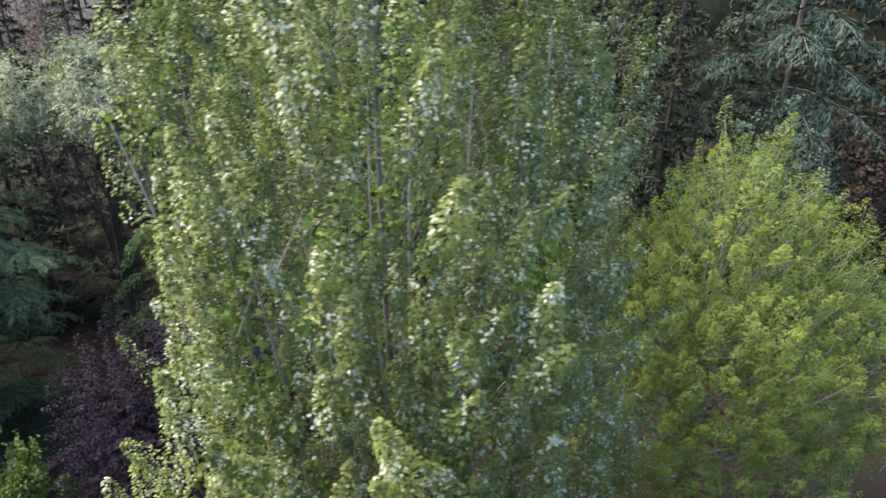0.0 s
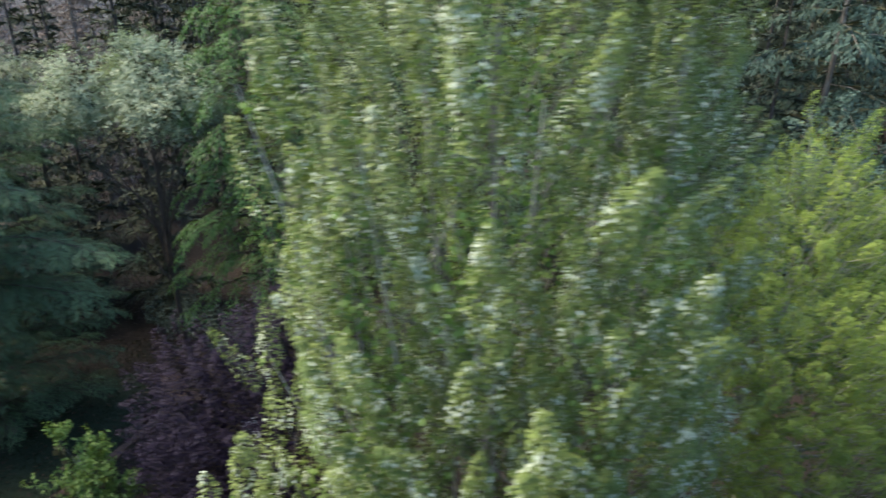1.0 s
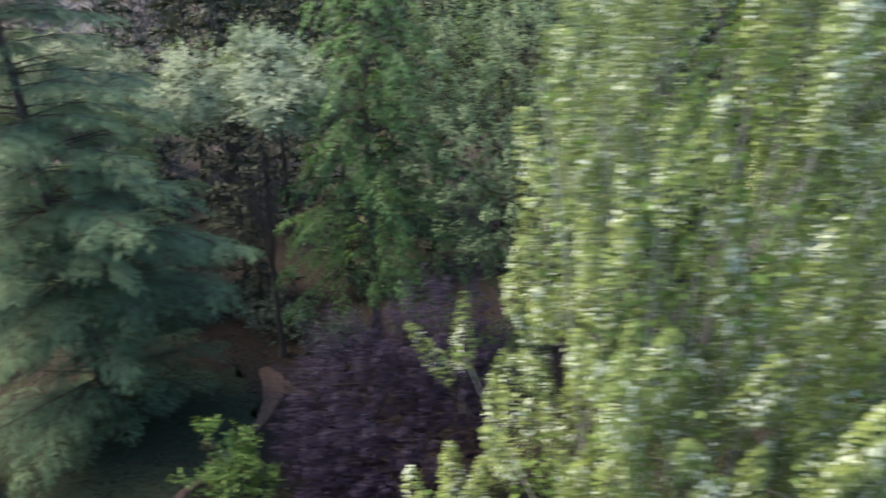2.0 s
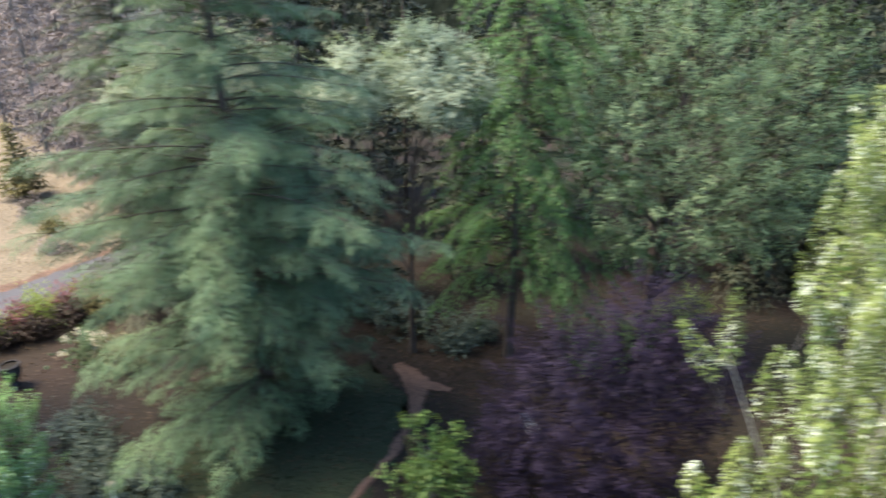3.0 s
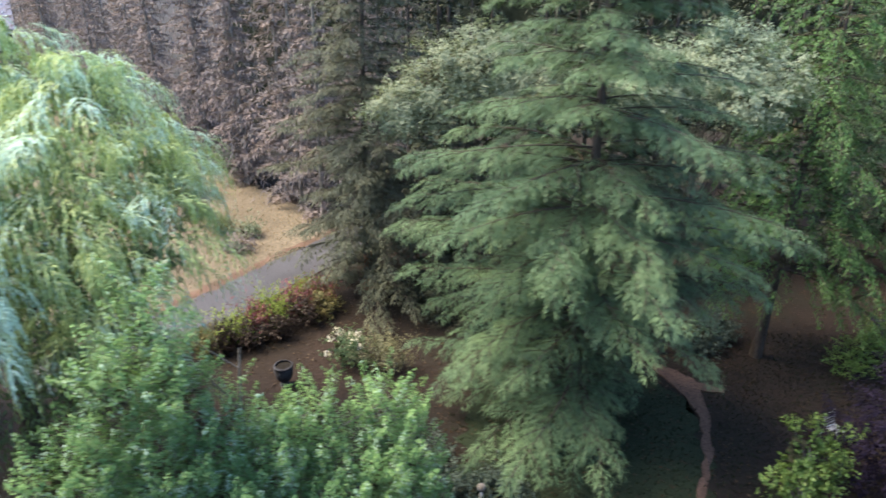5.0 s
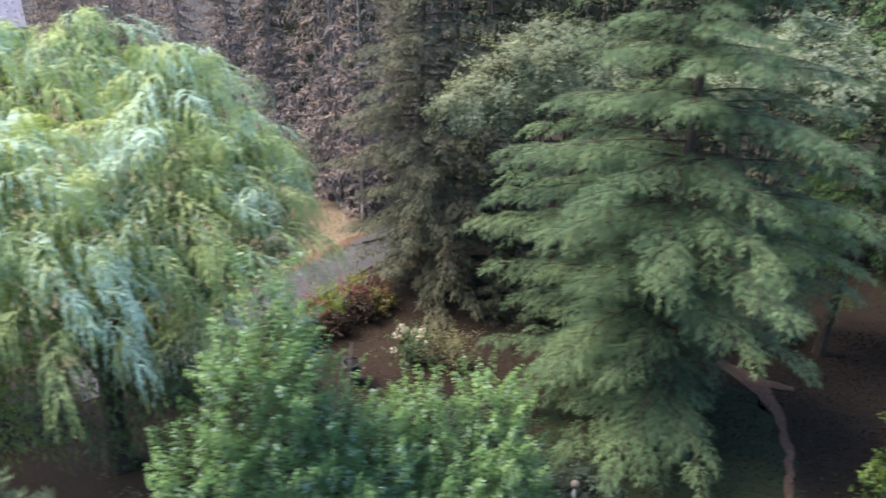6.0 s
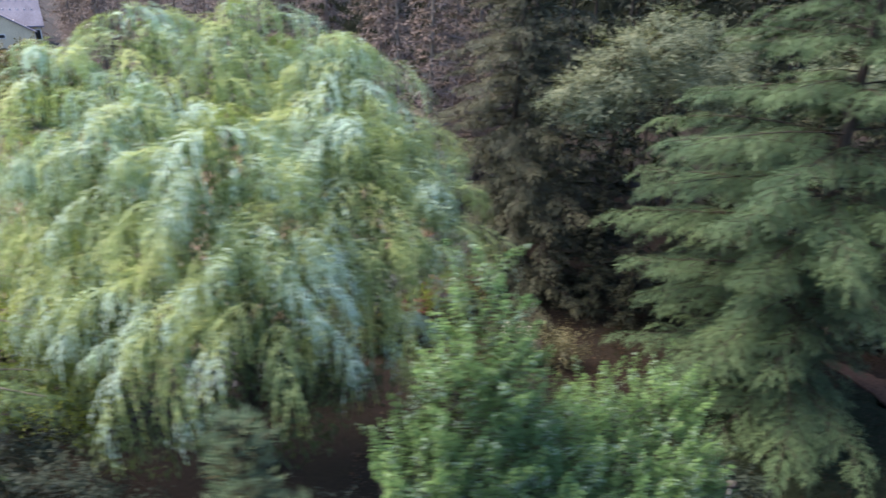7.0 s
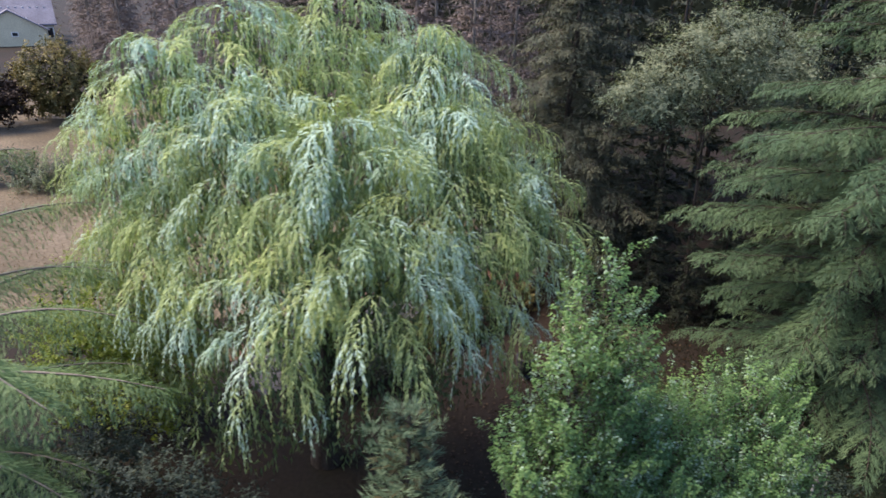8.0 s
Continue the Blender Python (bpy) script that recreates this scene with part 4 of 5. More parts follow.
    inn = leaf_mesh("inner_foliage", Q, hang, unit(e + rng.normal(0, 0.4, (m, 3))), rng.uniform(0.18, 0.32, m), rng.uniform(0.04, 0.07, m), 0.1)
    # Darker green than the strands: the crown's inner shade is put into leaf colour.
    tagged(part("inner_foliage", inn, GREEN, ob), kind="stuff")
    tagged(part("crown", crown, WILLOW, ob), kind="stuff")
    return ob


willow((-35.0, 15.4, 0), 31)


def pine_reach(z):
    return 1.5 * (1 - z) ** 0.6


conifer("young_pine", (-32.3, 7.3, 0), "soft grey-green young pine below the willow", PINE, DARK_BARK, seed=26, height=8.3, reach=pine_reach, first=0.2, whorls=60, rise=0.55, droop=0.1,
        second_gap=0.12, second=0.42, sprig=0.13, sprig_w=0.014, sprig_gap=0.045, hang=-0.3, trunk_r=0.09, sag=-0.1, wild=0.2, tuft=7)


def long_bough_cedar(at, height, ends, seed):
    """A cedar of few long boughs, each rising from the trunk, arching over and hung with sprays. ends: tips from its foot, and each bough's root height."""
    rng = np.random.default_rng(seed)
    ob = thing("weeping_cedar", at, "grey-green cedar with long drooping boughs", "conifer")
    tm, path, r = trunk_mesh(rng, height, 0.3, (0.3, 0.2), 1.35)
    part("trunk", tm, BARK, ob)
    got = []
    for x, y, z, root_z in ends:
        root, tip = np.array([0.3 * root_z / height, 0.2 * root_z / height, root_z]), np.array([x, y, z])
        length = float(np.linalg.norm(tip - root))
        bend = np.array([-y, x, 0]) / length * rng.normal(0, 0.25)
        arch = np.array([0, 0, 1.0]) * length * rng.uniform(0.11, 0.17)

        def along(s):
            s = np.asarray(s)[..., None]
            return root + (tip - root) * s + (bend + arch) * 4 * s * (1 - s) * (0.4 + 0.6 * s)

        s = np.linspace(0, 1, 12)
        part("bough", smooth(mesh_from("bough", *tube(along(s), np.maximum(0.075 * (1 - 0.9 * s), 0.008), 6))), BARK, ob)
        got.append(bough_sprays(rng, along, length, 0.07, 0.19, 0.055, 0.4, 0.9, 2, 0.1, 0.2, 0.1, 0.5))
    P, D, U = (np.concatenate(c) for c in zip(*got))
    size = rng.uniform(0.6, 1.25, len(P))
    tagged(part("crown", leaf_mesh("crown", P, D, U, 0.17 * size, 0.016 * size, 0.1), WEEP_CEDAR, ob), kind="stuff")
    return ob


long_bough_cedar((-46.0, 12.0, 0), 12.5, [(7.7, 0.7, 6.3, 4.8), (9.0, -1.5, 6.2, 4.4), (8.5, -4.0, 7.7, 5.6), (5.6, 3.5, 8.2, 6.6), (6.9, 1.6, 4.6, 3.2), (7.4, -2.6, 4.4, 3.0), (6.6, -0.6, 3.2, 2.2), (5.4, 4.6, 6.0, 4.6),
                                        (7.0, -3.4, 6.0, 4.2), (6.2, 2.4, 6.8, 5.4), (3.0, 5.5, 9.0, 7.6), (-5.0, 3.0, 8.0, 6.5), (-4.0, -5.0, 6.5, 5.0), (1.5, -6.5, 7.0, 5.5), (-2.0, 6.0, 6.0, 4.5), (2.4, -2.0, 11.0, 9.5), (-2.2, 1.5, 11.0, 9.8)], 27)

# ---------------------------------------------------------------- shrubs
broadleaf("yew", (-38.4, 11.2, 0), "dark blue-green yew under the willow", [(0, 0, 2.2, 1.9, 1.6, 1.9), (1.6, -0.4, 1.7, 1.5, 1.4, 1.5), (-1.7, -0.2, 1.9, 1.6, 1.5, 1.6)],
          YEW, 41, 1600, 9, 0.11, 0.04, 0.4, 0.5, 0.6, 0.0, DARK_BARK, 2.6, 0.1, 0.15, 0.6, 0.4, 12, category="shrub", group="yews")
broadleaf("elder", (-41.6, 17.8, 0), "yellow-green bushy shrub behind the cedar boughs", [(0, 0, 3.8, 1.8, 1.6, 2.6), (1.6, -0.3, 3.2, 1.4, 1.4, 2.2), (-1.8, 0.2, 3.2, 1.6, 1.5, 2.2), (0.8, -1.0, 1.5, 1.7, 1.2, 1.4), (-1.5, -0.9, 1.6, 1.6, 1.2, 1.5)],
          LIME, 45, 2700, 9, 0.12, 0.07, 0.45, 0.5, 0.6, 0.0, DARK_BARK, 3.4, 0.08, 0.15, 0.8, 0.5, 12, category="shrub")
broadleaf("yew", (-41.2, 12.4, 0), "dark blue-green yew below the cedar boughs", [(0, 0, 1.8, 1.7, 1.5, 1.7), (-1.5, 0.3, 1.5, 1.4, 1.3, 1.4), (0.8, 1.6, 1.9, 1.5, 1.4, 1.6)],
          YEW, 46, 1400, 9, 0.11, 0.04, 0.4, 0.5, 0.6, 0.0, DARK_BARK, 2.4, 0.08, 0.15, 0.6, 0.4, 10, category="shrub", group="yews")
broadleaf("yew", (-31.6, 10.0, 0), "dark blue-green yew between pine and maple", [(0, 0, 1.9, 1.5, 1.4, 1.8), (1.0, -0.5, 1.5, 1.2, 1.2, 1.4)],
          YEW, 42, 1000, 9, 0.11, 0.04, 0.4, 0.5, 0.6, 0.0, DARK_BARK, 2.2, 0.08, 0.15, 0.6, 0.4, 10, category="shrub", group="yews")

for i, (x, y) in enumerate([(-36.2, 18.9), (-34.2, 19.5)]):
    broadleaf("yew", (x, y, 0), "dark blue-green yew behind the willow trunk", [(0, 0, 1.6, 1.5, 1.2, 1.6), (0.9, 0.1, 1.3, 1.1, 1.0, 1.2)],
              YEW, 47 + i, 900, 9, 0.11, 0.04, 0.4, 0.5, 0.6, 0.0, DARK_BARK, 2.0, 0.08, 0.15, 0.6, 0.4, 10, category="shrub", group="yews")


def flower_bush(name, at, label, petal, seed, r, n_heads, lobes, leaf_mat, n):
    ob = broadleaf(name, at, label, lobes, leaf_mat, seed, n, 8, 0.1, 0.07, 0.3, 0.6, 0.6, 0.0, DARK_BARK, lobes[0][2], 0.03, 0.0, 0.6, 0.4, 8, category="shrub", floor=0.1)
    rng = np.random.default_rng(seed + 1)
    B, d = shell(rng, lobes, n_heads, 0.95, -9, 1, 0.4)
    for b, q in zip(B, d):
        if q[2] < -0.1:
            continue
        m = 40
        v = unit(rng.normal(size=(m, 3)))
        P = b + v * r * rng.uniform(0.6, 1, (m, 1))
        tagged(part("flower_head", leaf_mesh("flower_head", P, unit(v + rng.normal(0, 0.6, (m, 3))), v, r * 0.55, r * 0.5), petal, ob, "rounded flower head"), kind="stuff")
    return ob


flower_bush("hydrangea", (-26.3, 21.2, 0), "hydrangea bush with round white flower heads", PETAL, 43, 0.13, 13, [(0, 0, 0.8, 0.75, 0.7, 0.75), (0.5, 0.2, 0.7, 0.6, 0.6, 0.6)], GREEN, 260)
broadleaf("spirea", (-24.9, 20.8, 0), "pale feathery shrub beside the hydrangea", [(0, 0, 0.8, 0.7, 0.6, 0.9), (0.8, 0, 0.7, 0.7, 0.6, 0.8)], PLUME, 44, 420, 9, 0.09, 0.03, 0.5, 1.2, 0.3, 0, DARK_BARK, 1.0, 0.03, 0, 0.5, 0.3, 8, category="shrub", floor=0.05)

BED = [(-32.3, 21.9, 0.6, OLIVE, "olive"), (-31.2, 22.7, 0.72, LIME, "lime-green"), (-30.6, 23.6, 0.7, PINK, "pinkish-red"), (-30.05, 24.4, 0.8, LIME, "bright lime-green"),
       (-29.2, 25.2, 0.75, PINK, "pinkish-red"), (-28.9, 26.6, 0.6, LIME, "lime-green"), (-28.3, 26.0, 0.65, PINK, "dark red"), (-31.6, 21.9, 0.55, BROWN, "dark copper"), (-30.5, 22.5, 0.55, BROWN, "dark copper"),
       (-29.5, 23.2, 0.55, BROWN, "dark copper"), (-28.5, 24.4, 0.6, BROWN, "dark copper"), (-27.8, 25.3, 0.55, OLIVE, "olive")]
for i, (x, y, r, mat, hue) in enumerate(BED):
    r *= 1.2
    broadleaf("border_shrub", (x, y, 0), "low rounded %s shrub along the drive" % hue, [(0, 0, r * 0.8, r, r, r * 0.8), (0.4 * r, 0.2 * r, r * 0.6, r * 0.8, r * 0.8, r * 0.7)], mat, 60 + i, 400, 9,
              0.08, 0.055, 0.22, 0.5, 0.7, 0, DARK_BARK, r, 0.03, 0, 0.5, 0.4, 8, category="shrub", group="shrubs along the drive", floor=0.03)

for i, (x, y, r, h) in enumerate([(-11.3, 22.8, 0.9, 1.1), (-10.2, 23.6, 0.8, 0.9), (-13.4, 24.2, 1.2, 1.6), (-15.2, 25.6, 1.3, 1.8)]):
    broadleaf("laurel", (x, y, 0), "low dark green evergreen shrub by the path", [(0, 0, h * 0.55, r, r, h * 0.55), (0.5 * r, -0.2 * r, h * 0.45, r * 0.8, r * 0.8, h * 0.5)], YEW, 80 + i, 420, 9,
              0.11, 0.06, 0.28, 0.5, 0.7, 0, DARK_BARK, h * 0.8, 0.03, 0, 0.5, 0.4, 8, category="shrub", group="shrubs by the path", floor=0.03)

for i, (x, y, r, h) in enumerate([(-22.6, 15.2, 1.0, 1.0), (-21.6, 13.9, 0.9, 0.8), (-23.8, 16.4, 1.0, 1.2), (-20.4, 14.2, 0.8, 0.7), (-22.9, 13.2, 0.9, 0.8)]):
    broadleaf("box_shrub", (x, y, 0), "low dark evergreen ground shrub at the cedar's foot", [(0, 0, h * 0.5, r, r, h * 0.55), (-0.4 * r, 0.3 * r, h * 0.4, r * 0.8, r * 0.8, h * 0.5)], YEW, 130 + i, 420, 9,
              0.09, 0.05, 0.28, 0.5, 0.7, 0, DARK_BARK, h * 0.8, 0.03, 0, 0.5, 0.4, 8, category="shrub", group="shrubs under the cedar", floor=0.03)

for i in range(6):
    x, y = -5.6 + 1.15 * i, 20.9 + 0.85 * i
    broadleaf("hedge_shrub", (x, y, 0), "clipped green hedge plant in a row", [(0, 0, 0.75, 0.75, 0.75, 0.8), (0.4, 0.2, 0.8, 0.6, 0.6, 0.7)], BUSH, 90 + i, 300, 9, 0.08, 0.045, 0.25, 0.6, 0.6, 0,
              DARK_BARK, 1.1, 0.03, 0, 0.5, 0.4, 8, category="hedge", group="hedge row", floor=0.03)


def small_reach(z):
    return 2.0 * (1 - z) ** 0.9


conifer("young_spruce", (-41.4, 41.8, 0), "small yellow-green conifer in the dry meadow", OLIVE, DARK_BARK, seed=28, height=5.3, reach=small_reach, first=0.05, whorls=80, rise=0.3, droop=0.2,
        second_gap=0.2, second=0.5, sprig=0.2, sprig_w=0.08, sprig_gap=0.1, hang=0.2, trunk_r=0.08, wild=0.15, tuft=2, inner_mat=OLIVE)
for i, (x, y, r, h, mat, hue) in enumerate([(-38.2, 37.6, 0.85, 1.3, FOREST, "grey-brown"), (-35.8, 35.3, 0.75, 1.0, OLIVE, "olive-green"), (-33.9, 34.5, 0.7, 0.7, SAGE, "grey-green"), (-33.9, 32.5, 0.85, 0.35, FOREST, "low grey-brown")]):
    broadleaf("meadow_shrub", (x, y, 0), "small %s shrub in the dry meadow" % hue, [(0, 0, h * 0.5, r, r, h * 0.55), (0.4 * r, 0.2 * r, h * 0.4, r * 0.8, r * 0.8, h * 0.5)], mat, 150 + i, 320, 9,
              0.1, 0.06, 0.25, 0.5, 0.7, 0, DARK_BARK, h * 0.8, 0.03, 0, 0.5, 0.4, 8, category="shrub", group="shrubs in the meadow", floor=0.03)

# ---------------------------------------------------------------- distance: forest, house, field edge
def forest_reach(z):
    return 3.3 * (1 - z) ** 0.6 * min(1.0, 0.55 + z * 2)


models = []
for i in range(3):
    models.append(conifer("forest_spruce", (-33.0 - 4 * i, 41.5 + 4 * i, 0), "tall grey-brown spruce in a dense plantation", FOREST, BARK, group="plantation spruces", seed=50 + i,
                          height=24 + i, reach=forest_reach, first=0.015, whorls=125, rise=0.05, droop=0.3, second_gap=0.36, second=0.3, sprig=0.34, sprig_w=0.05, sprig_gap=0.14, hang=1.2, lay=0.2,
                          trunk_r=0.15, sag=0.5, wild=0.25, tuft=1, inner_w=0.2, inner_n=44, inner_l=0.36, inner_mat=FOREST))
dark = []
for i in range(2):
    dark.append(conifer("dark_fir", (-10.0 + 22 * i, 38.0, 0), "tall dark fir in the wood behind the garden", SPRUCE, DARK_BARK, group="dark firs", seed=54 + i,
                        height=22 + 2 * i, reach=forest_reach, first=0.03, whorls=54, rise=0.08, droop=0.25, second_gap=0.5, second=0.42, sprig=0.44, sprig_w=0.075, sprig_gap=0.2, hang=0.5,
                        trunk_r=0.16, sag=0.4, wild=0.25, tuft=1, lay=0.25, inner_w=0.32, inner_n=48, inner_l=0.36, inner_mat=SPRUCE))
rng = np.random.default_rng(77)
spots = [(-30.0 - s + rng.normal(0, 0.7), 37.6 + s * 1.06 + rng.normal(0, 0.7)) for s in np.arange(0, 48, 3.6)]
spots += [(-26.0 - s + rng.normal(0, 0.8), 42.6 + s * 1.06 + rng.normal(0, 0.8)) for s in np.arange(2, 48, 6.5)]
spots += [(-72 - s + rng.normal(0, 1), 84 + s * 1.4 + rng.normal(0, 1)) for s in np.arange(0, 30, 5)]
spots += [(-135 + s + rng.normal(0, 1), 150 + rng.normal(0, 3)) for s in np.arange(0, 48, 8)]
spots += [(-26.5, 43.0), (-23.6, 48.0), (-29.0, 50.0), (-25.5, 54.0)]
for i, (x, y) in enumerate(spots):
    copy_thing(models[i % 3], pose(x, y, 0, 0, 0, float(rng.uniform(0, 360))))
spots = [(x + rng.normal(0, 0.6), 36.5 + 3.5 * (i % 2) + rng.normal(0, 0.8)) for i, x in enumerate(np.arange(-24, 42, 3.6))]
spots += [(x + rng.normal(0, 0.8), 46 + rng.normal(0, 0.8)) for i, x in enumerate(np.arange(-22, 50, 7.0))]
spots += [(21.5, 33.0), (24.5, 33.5), (28.0, 36.5), (32.5, 35.0), (7.5, 34.6), (10.2, 35.0), (-19.0, 43.5), (-15.4, 42.5), (-22.4, 46.0)]
for i, (x, y) in enumerate(spots):
    copy_thing(dark[i % 2], pose(x, y, 0, 0, 0, float(rng.uniform(0, 360))))


def wooded_hill():
    """A far wooded rise behind the garden wood."""
    rng = np.random.default_rng(9)
    xs, ys = np.arange(-60, 240, 2.0), np.arange(66, 190, 2.0)
    gx, gy = np.meshgrid(xs, ys, indexing="ij")
    P = np.stack([gx.ravel(), gy.ravel(), np.zeros(gx.size)], 1)
    lift = np.clip((gy.ravel() - 66 - np.clip(-42 - gx.ravel(), 0, 99) * 2.5) / 34, 0, 1)
    P[:, 2] = lift * (26 + 3 * field_noise(rng, P, 30)) + np.clip(lift * 6, 0, 1) * (1.6 * field_noise(rng, P, 9) + 2.4 * np.abs(rng.normal(0, 1, len(P)))) - 0.3
    i = np.arange(gx.size).reshape(gx.shape)
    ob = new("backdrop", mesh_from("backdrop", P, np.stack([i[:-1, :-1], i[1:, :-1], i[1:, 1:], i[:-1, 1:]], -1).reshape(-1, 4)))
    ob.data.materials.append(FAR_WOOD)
    return tagged(ob, "dark wooded rise far behind the garden", "woods", kind="structure")


wooded_hill()


def sky_block():
    """An unseen bank added behind the camera; it blocks low sky light on lower crowns."""
    rng = np.random.default_rng(10)
    xs, ys = np.arange(-150, 100, 1.6), np.arange(-60, -10.2, 1.6)
    gx, gy = np.meshgrid(xs, ys, indexing="ij")
    P = np.stack([gx.ravel(), gy.ravel(), np.zeros(gx.size)], 1)
    lift = np.clip((-10.8 - gy.ravel()) / 4.0, 0, 1)
    P[:, 2] = lift * (17 + 2 * field_noise(rng, P, 12) + rng.normal(0, 0.7, len(P))) - 0.2
    i = np.arange(gx.size).reshape(gx.shape)
    ob = new("sky_block_bank", mesh_from("sky_block_bank", P, np.stack([i[:-1, :-1], i[1:, :-1], i[1:, 1:], i[:-1, 1:]], -1).reshape(-1, 4)))
    ob.data.materials.append(SKY_BLOCK)
    return tagged(ob, "unseen bank added on the near side to block low sky light", "woods", kind="structure")


sky_block()


def box(bm, size, at):
    m = Matrix.Translation(at) @ Matrix.Diagonal((*size, 1))
    return bmesh.ops.create_cube(bm, size=1, matrix=m)["verts"]


def house(at, turn):
    """A cream gabled house; its gable looks along -y, its ridge runs along y."""
    ob = thing("house", at, "cream rendered gabled house with a grey slate roof", "house", turn=turn)
    w, ln, eave, ridge = 5.8, 14.0, 3.0, 6.4
    bm = bmesh.new()
    prof = [(-w, 0), (w, 0), (w, eave), (0, ridge), (-w, eave)]
    lo, hi = [bm.verts.new((x, 0, z)) for x, z in prof], [bm.verts.new((x, ln, z)) for x, z in prof]
    bm.faces.new(lo), bm.faces.new(hi[::-1])
    for i in range(5):
        bm.faces.new((lo[i], hi[i], hi[(i + 1) % 5], lo[(i + 1) % 5]))
    bmesh.ops.recalc_face_normals(bm, faces=bm.faces)
    part("wall", bm, WALL, ob)
    for sx in (-1, 1):
        bm = bmesh.new()
        e = [(0, ridge + 0.05), (sx * (w + 0.5), eave - 0.25), (sx * (w + 0.5), eave - 0.05), (0, ridge + 0.28)]
        a, b = [bm.verts.new((x, -0.4, z)) for x, z in e], [bm.verts.new((x, ln + 0.4, z)) for x, z in e]
        bm.faces.new(a), bm.faces.new(b[::-1])
        for i in range(4):
            bm.faces.new((a[i], b[i], b[(i + 1) % 4], a[(i + 1) % 4]))
        bmesh.ops.recalc_face_normals(bm, faces=bm.faces)
        roof = part("roof", bm, ROOF, ob, "grey slate roof slope")
        for row in range(2):
            for i in range(8):
                f = 0.45 + 0.3 * row
                bm = bmesh.new()
                box(bm, (0.22, 0.35, 0.16), (sx * (w + 0.5) * f, 1.2 + i * 1.6, ridge + 0.28 + (eave - 0.05 - ridge - 0.28) * f + 0.06))
                part("snow_guard", bm, WHITE, roof, "small white roof bracket")
    bm = bmesh.new()
    prof = [(3.0, 0), (15.0, 0), (15.0, 4.2), (9.0, 10.2), (3.0, 4.2)]
    lo, hi = [bm.verts.new((-16, y, z)) for y, z in prof], [bm.verts.new((7.2, y, z)) for y, z in prof]
    bm.faces.new(lo), bm.faces.new(hi[::-1])
    for i in range(5):
        bm.faces.new((lo[i], hi[i], hi[(i + 1) % 5], lo[(i + 1) % 5]))
    bmesh.ops.recalc_face_normals(bm, faces=bm.faces)
    part("wall", bm, WALL, ob)
    for sy in (-1, 1):
        bm = bmesh.new()
        e = [(9.0, 10.25), (9.0 + sy * 6.6, 3.65), (9.0 + sy * 6.6, 3.9), (9.0, 10.5)]
        a, b = [bm.verts.new((-16.4, y, z)) for y, z in e], [bm.verts.new((7.8, y, z)) for y, z in e]
        bm.faces.new(a), bm.faces.new(b[::-1])
        for i in range(4):
            bm.faces.new((a[i], b[i], b[(i + 1) % 4], a[(i + 1) % 4]))
        bmesh.ops.recalc_face_normals(bm, faces=bm.faces)
        roof = part("roof", bm, ROOF, ob, "grey slate roof slope")
        if sy < 0:
            for row in range(2):
                for i in range(9):
                    bm = bmesh.new()
                    box(bm, (0.3, 0.22, 0.16), (-3.4 + i * 1.2, 5.4 + 1.6 * row, 6.95 + 1.6 * row))
                    part("snow_guard", bm, WHITE, roof, "small white roof bracket")
    for x, z, sw, sh in ((0.4, 2.2, 0.9, 0.6), (-2.9, 3.0, 1.4, 0.5)):
        bm = bmesh.new()
        box(bm, (sw + 0.3, 0.16, sh + 0.3), (x, -0.06, z))
        win = part("window", bm, WHITE, ob, "white window frame")
        bm = bmesh.new()
        box(bm, (sw, 0.06, sh), (x, -0.13, z))
        part("pane", bm, PANE, win)
    bm = bmesh.new()
    box(bm, (1.3, 0.16, 2.2), (6.45, 2.94, 2.2))
    win = part("window", bm, WHITE, ob, "white window frame")
    bm = bmesh.new()
    box(bm, (0.9, 0.06, 1.8), (6.45, 2.87, 2.2))
    part("pane", bm, PANE, win)
    return ob


house((-113.0, 126.0, 0), 32)

broadleaf("round_oak", (-68.0, 62.0, 0), "rounded olive-brown bushy tree at the field edge", [(0, 0, 4.2, 4.0, 3.6, 3.6), (-2.4, 0.5, 3.2, 2.8, 2.6, 2.8), (2.2, 0, 3.2, 2.8, 2.6, 2.8)], OLIVE, 101, 2200, 8,
          0.24, 0.17, 0.6, 0.3, 0.8, 0, DARK_BARK, 6, 0.25, 0.1, 1.5, 0.6, 20, floor=0.1)
broadleaf("dark_holly", (-74.0, 58.0, 0), "dark bushy evergreen at the field edge", [(0, 0, 3.2, 3.6, 3.2, 3.0), (2.6, 0, 2.4, 2.4, 2.4, 2.2)], BROWN, 102, 1100, 8,
          0.32, 0.2, 0.6, 0.3, 0.8, 0, DARK_BARK, 5, 0.2, 0.1, 1.5, 0.6, 16, floor=0.1)
for i in range(5):
    broadleaf("lavender_shrub", (-62.5 + 2.2 * i - 0.4 * (i % 2), 41.0 + 1.2 * (i % 2) - 0.5 * i, 0), "grey-green feathery shrub in a row", [(0, 0, 1.1, 1.7, 1.5, 1.2)], YEW if i % 2 else SAGE, 110 + i, 420, 9,
              0.18, 0.05, 0.6, 1.2, 0.5, 0, DARK_BARK, 1.2, 0.04, 0, 0.8, 0.4, 4, category="shrub", group="field shrubs", floor=0.05)


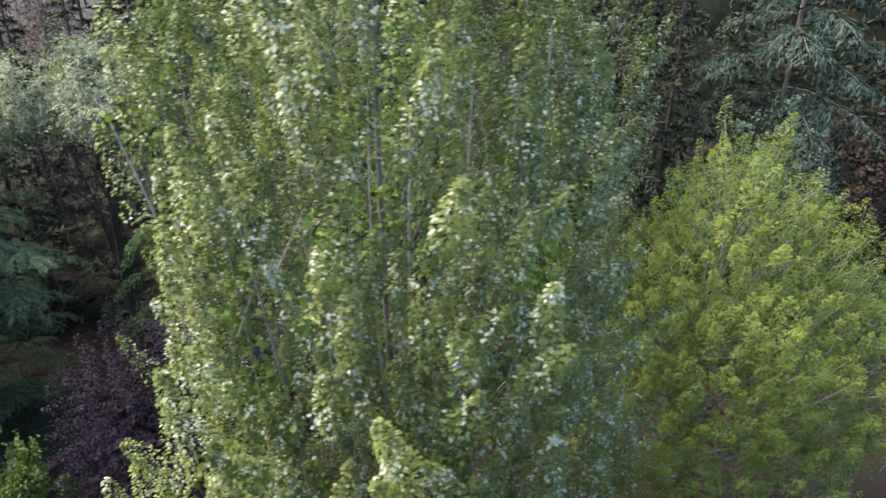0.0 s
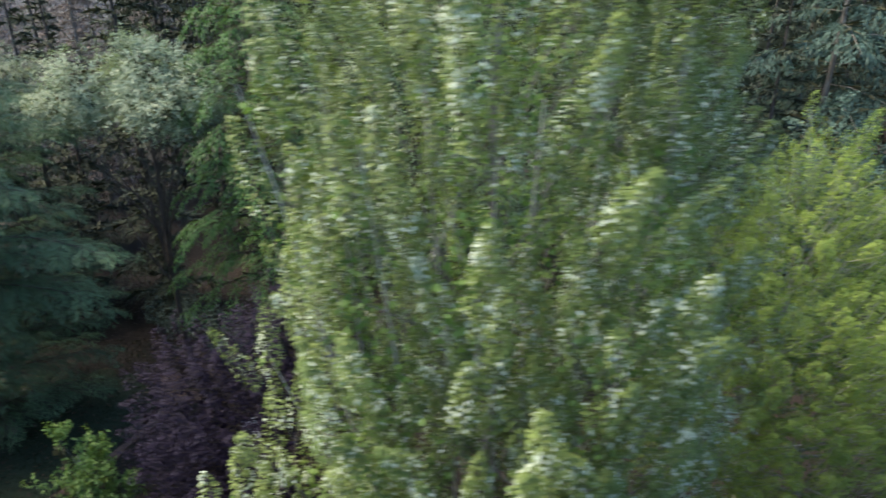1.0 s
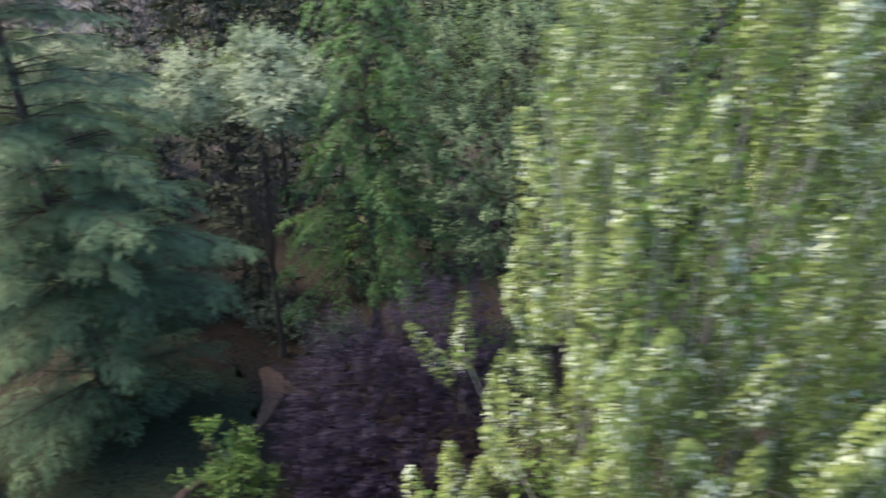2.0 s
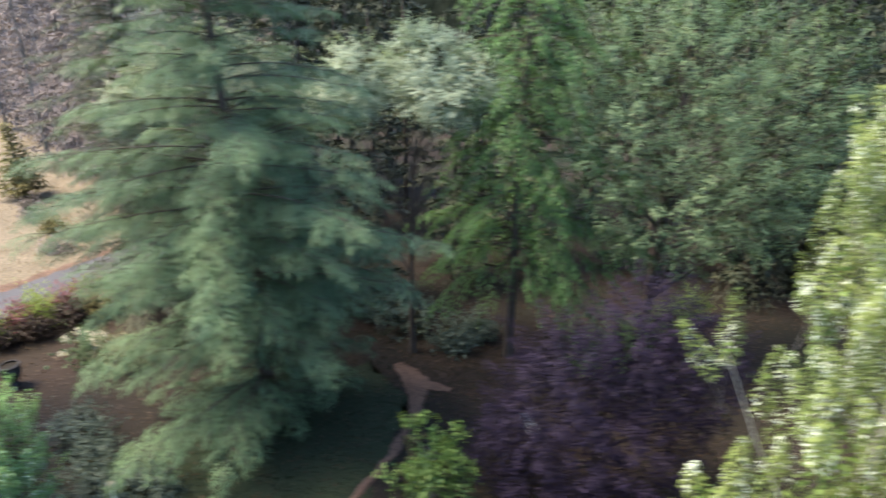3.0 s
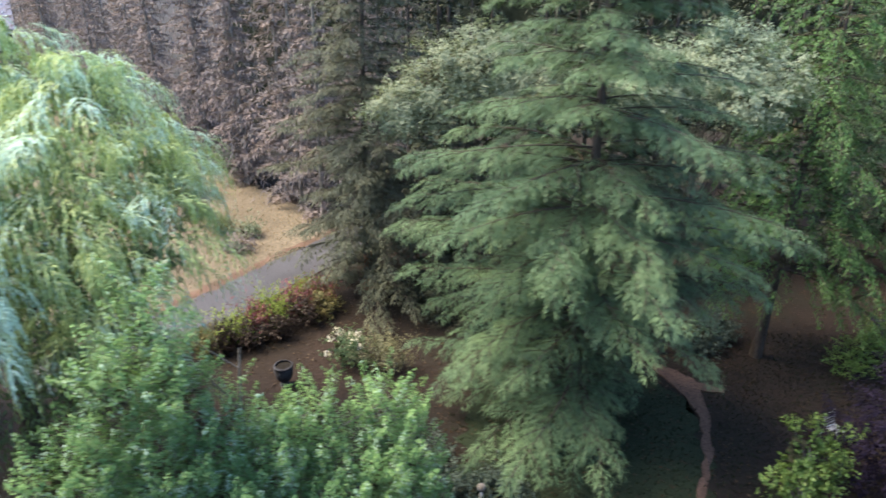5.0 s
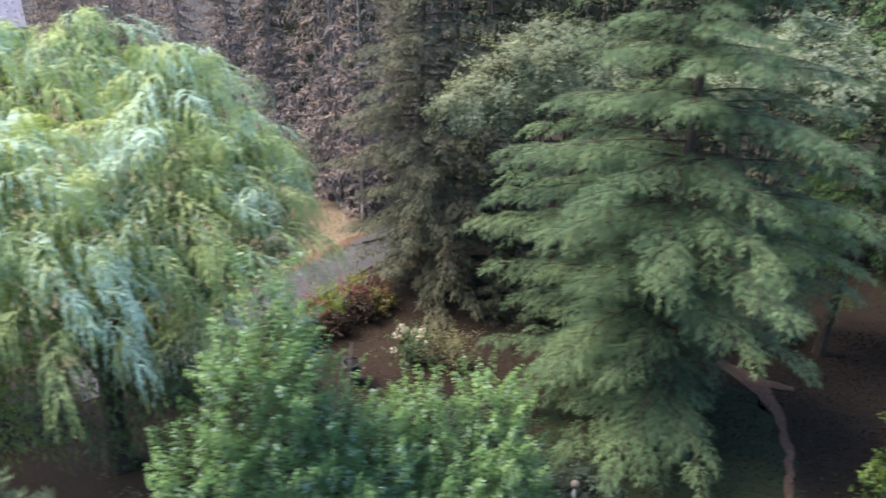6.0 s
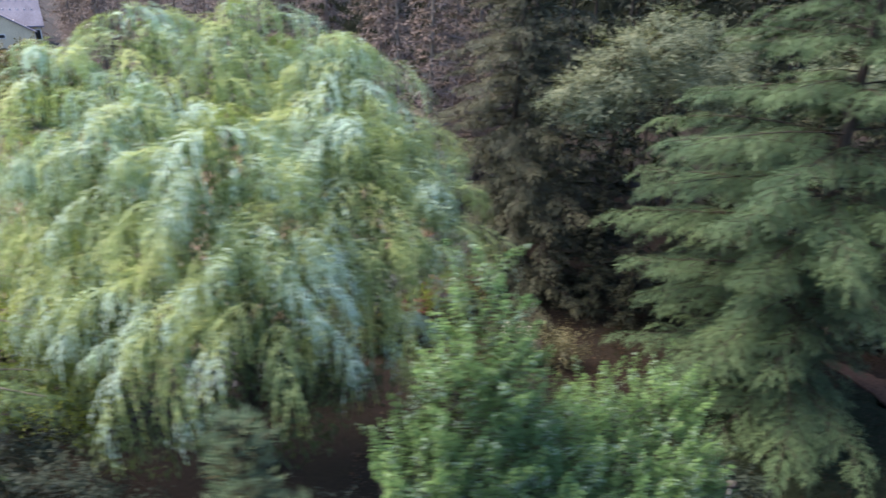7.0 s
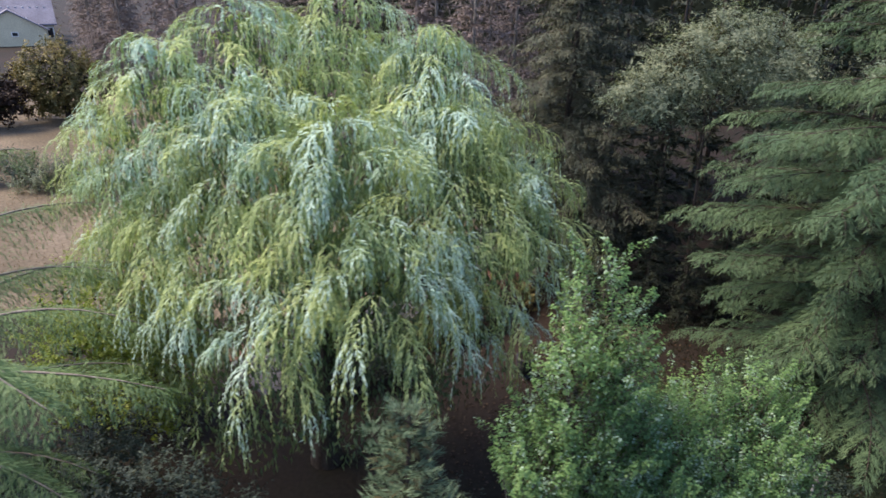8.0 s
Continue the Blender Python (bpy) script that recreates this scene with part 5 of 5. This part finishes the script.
# ---------------------------------------------------------------- small things in the garden
def post_light(at):
    ob = thing("post_light", at, "white garden post with a round grey lamp head", "lamp")
    v, f = tube([(0, 0, -0.05), (0, 0, 0.1), (0, 0, 1.15)], [0.06, 0.045, 0.04], 12)
    part("post", smooth(mesh_from("post", v, f)), WHITE, ob)
    a = np.linspace(0, np.pi, 9)
    v, f = tube(np.stack([0 * a, 0 * a, 1.25 - 0.12 * np.cos(a)], 1), 0.005 + 0.12 * np.sin(a), 14)
    part("lamp_head", smooth(mesh_from("lamp_head", v, f)), BARK, ob, "round grey lamp head")
    return ob


post_light((-21.2, 13.4, 0))


def planter(at):
    """A dark urn: a foot, a swelling bowl, a rolled rim and the earth in it."""
    ob = thing("planter", at, "dark weathered stone garden urn on the mulch", "urn")
    for name, z, r in (("foot", [0, 0.06, 0.1, 0.2], [0.2, 0.2, 0.13, 0.1]), ("bowl", [0.18, 0.3, 0.5, 0.72, 0.86], [0.1, 0.26, 0.34, 0.36, 0.33]), ("rim", [0.84, 0.87, 0.9, 0.92, 0.93], [0.33, 0.38, 0.38, 0.36, 0.3])):
        part(name, smooth(mesh_from(name, *tube([(0, 0, h) for h in z], r, 20))), STONE, ob)
    bm = bmesh.new()
    bmesh.ops.create_circle(bm, cap_ends=True, segments=20, radius=0.31, matrix=Matrix.Translation((0, 0, 0.86)))
    part("earth", bm, SOIL, ob, "dark potting earth")
    return ob


planter((-28.3, 19.8, 0))


def garden_chair(at, turn):
    """A steel garden chair of bent tubes and slats."""
    ob = thing("garden_chair", at, "grey metal slatted garden chair under the purple tree", "chair", turn=turn)
    for sx in (-0.26, 0.26):
        for path in ([(sx, -0.25, 0), (sx, -0.24, 0.44)], [(sx, 0.3, 0), (sx, 0.22, 0.44), (sx, 0.36, 0.95)]):
            v, f = tube(path, [0.018] * len(path), 8)
            part("leg", smooth(mesh_from("leg", v, f)), METAL, ob)
    for i in range(6):
        bm = bmesh.new()
        bmesh.ops.bevel(bm, geom=[e for e in (box(bm, (0.54, 0.06, 0.02), (0, -0.22 + i * 0.085, 0.45)), bm.edges)[1]], offset=0.006, segments=1, affect="EDGES")
        part("slat", bm, METAL, ob)
    for i in range(5):
        bm = bmesh.new()
        bmesh.ops.bevel(bm, geom=[e for e in (box(bm, (0.54, 0.02, 0.06), (0, 0.245 + i * 0.025, 0.54 + i * 0.09)), bm.edges)[1]], offset=0.006, segments=1, affect="EDGES")
        part("slat", bm, METAL, ob)
    return ob


garden_chair((-8.6, 17.0, 0), 25)


def scatter(name, label, category, mat, inside, bounds, n, seed, h, w, lie=False, z=0.06):
    """Blades or fallen leaves strewn over a stretch of ground."""
    rng = np.random.default_rng(seed)
    (x0, y0), (x1, y1) = bounds
    P = np.stack([rng.uniform(x0, x1, n), rng.uniform(y0, y1, n), np.full(n, z)], 1)
    if inside:
        P = P[inside(P[:, :2])]
    m = len(P)
    D = unit(rng.normal(size=(m, 3)) * (np.array([1, 1, 0.15]) if lie else np.array([0.5, 0.5, 0.1])) + np.array([0, 0, 0.05 if lie else 1.0]))
    U = unit(rng.normal(size=(m, 3)) * 0.4 + (np.array([0, 0, 1.0]) if lie else np.array([0, -1.0, 0.2])))
    size = rng.uniform(0.5, 1.3, m)
    ob = new(name, leaf_mesh(name, P, D, U, h * size, w * size))
    ob.data.materials.append(mat)
    return tagged(ob, label, category, kind="stuff")


scatter("dry_grass", "tufts of pale dry grass over the meadow", "grass", DRY, in_meadow, ((-60, 20), (-30, 60)), 14000, 201, 0.15, 0.035, z=0.02)
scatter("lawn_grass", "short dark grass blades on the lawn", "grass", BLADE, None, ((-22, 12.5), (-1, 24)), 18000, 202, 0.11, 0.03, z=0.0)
scatter("leaf_litter", "brown fallen leaves on the garden soil", "leaves", LITTER, None, ((-32, 10), (6, 32)), 16000, 203, 0.1, 0.07, lie=True, z=0.03)
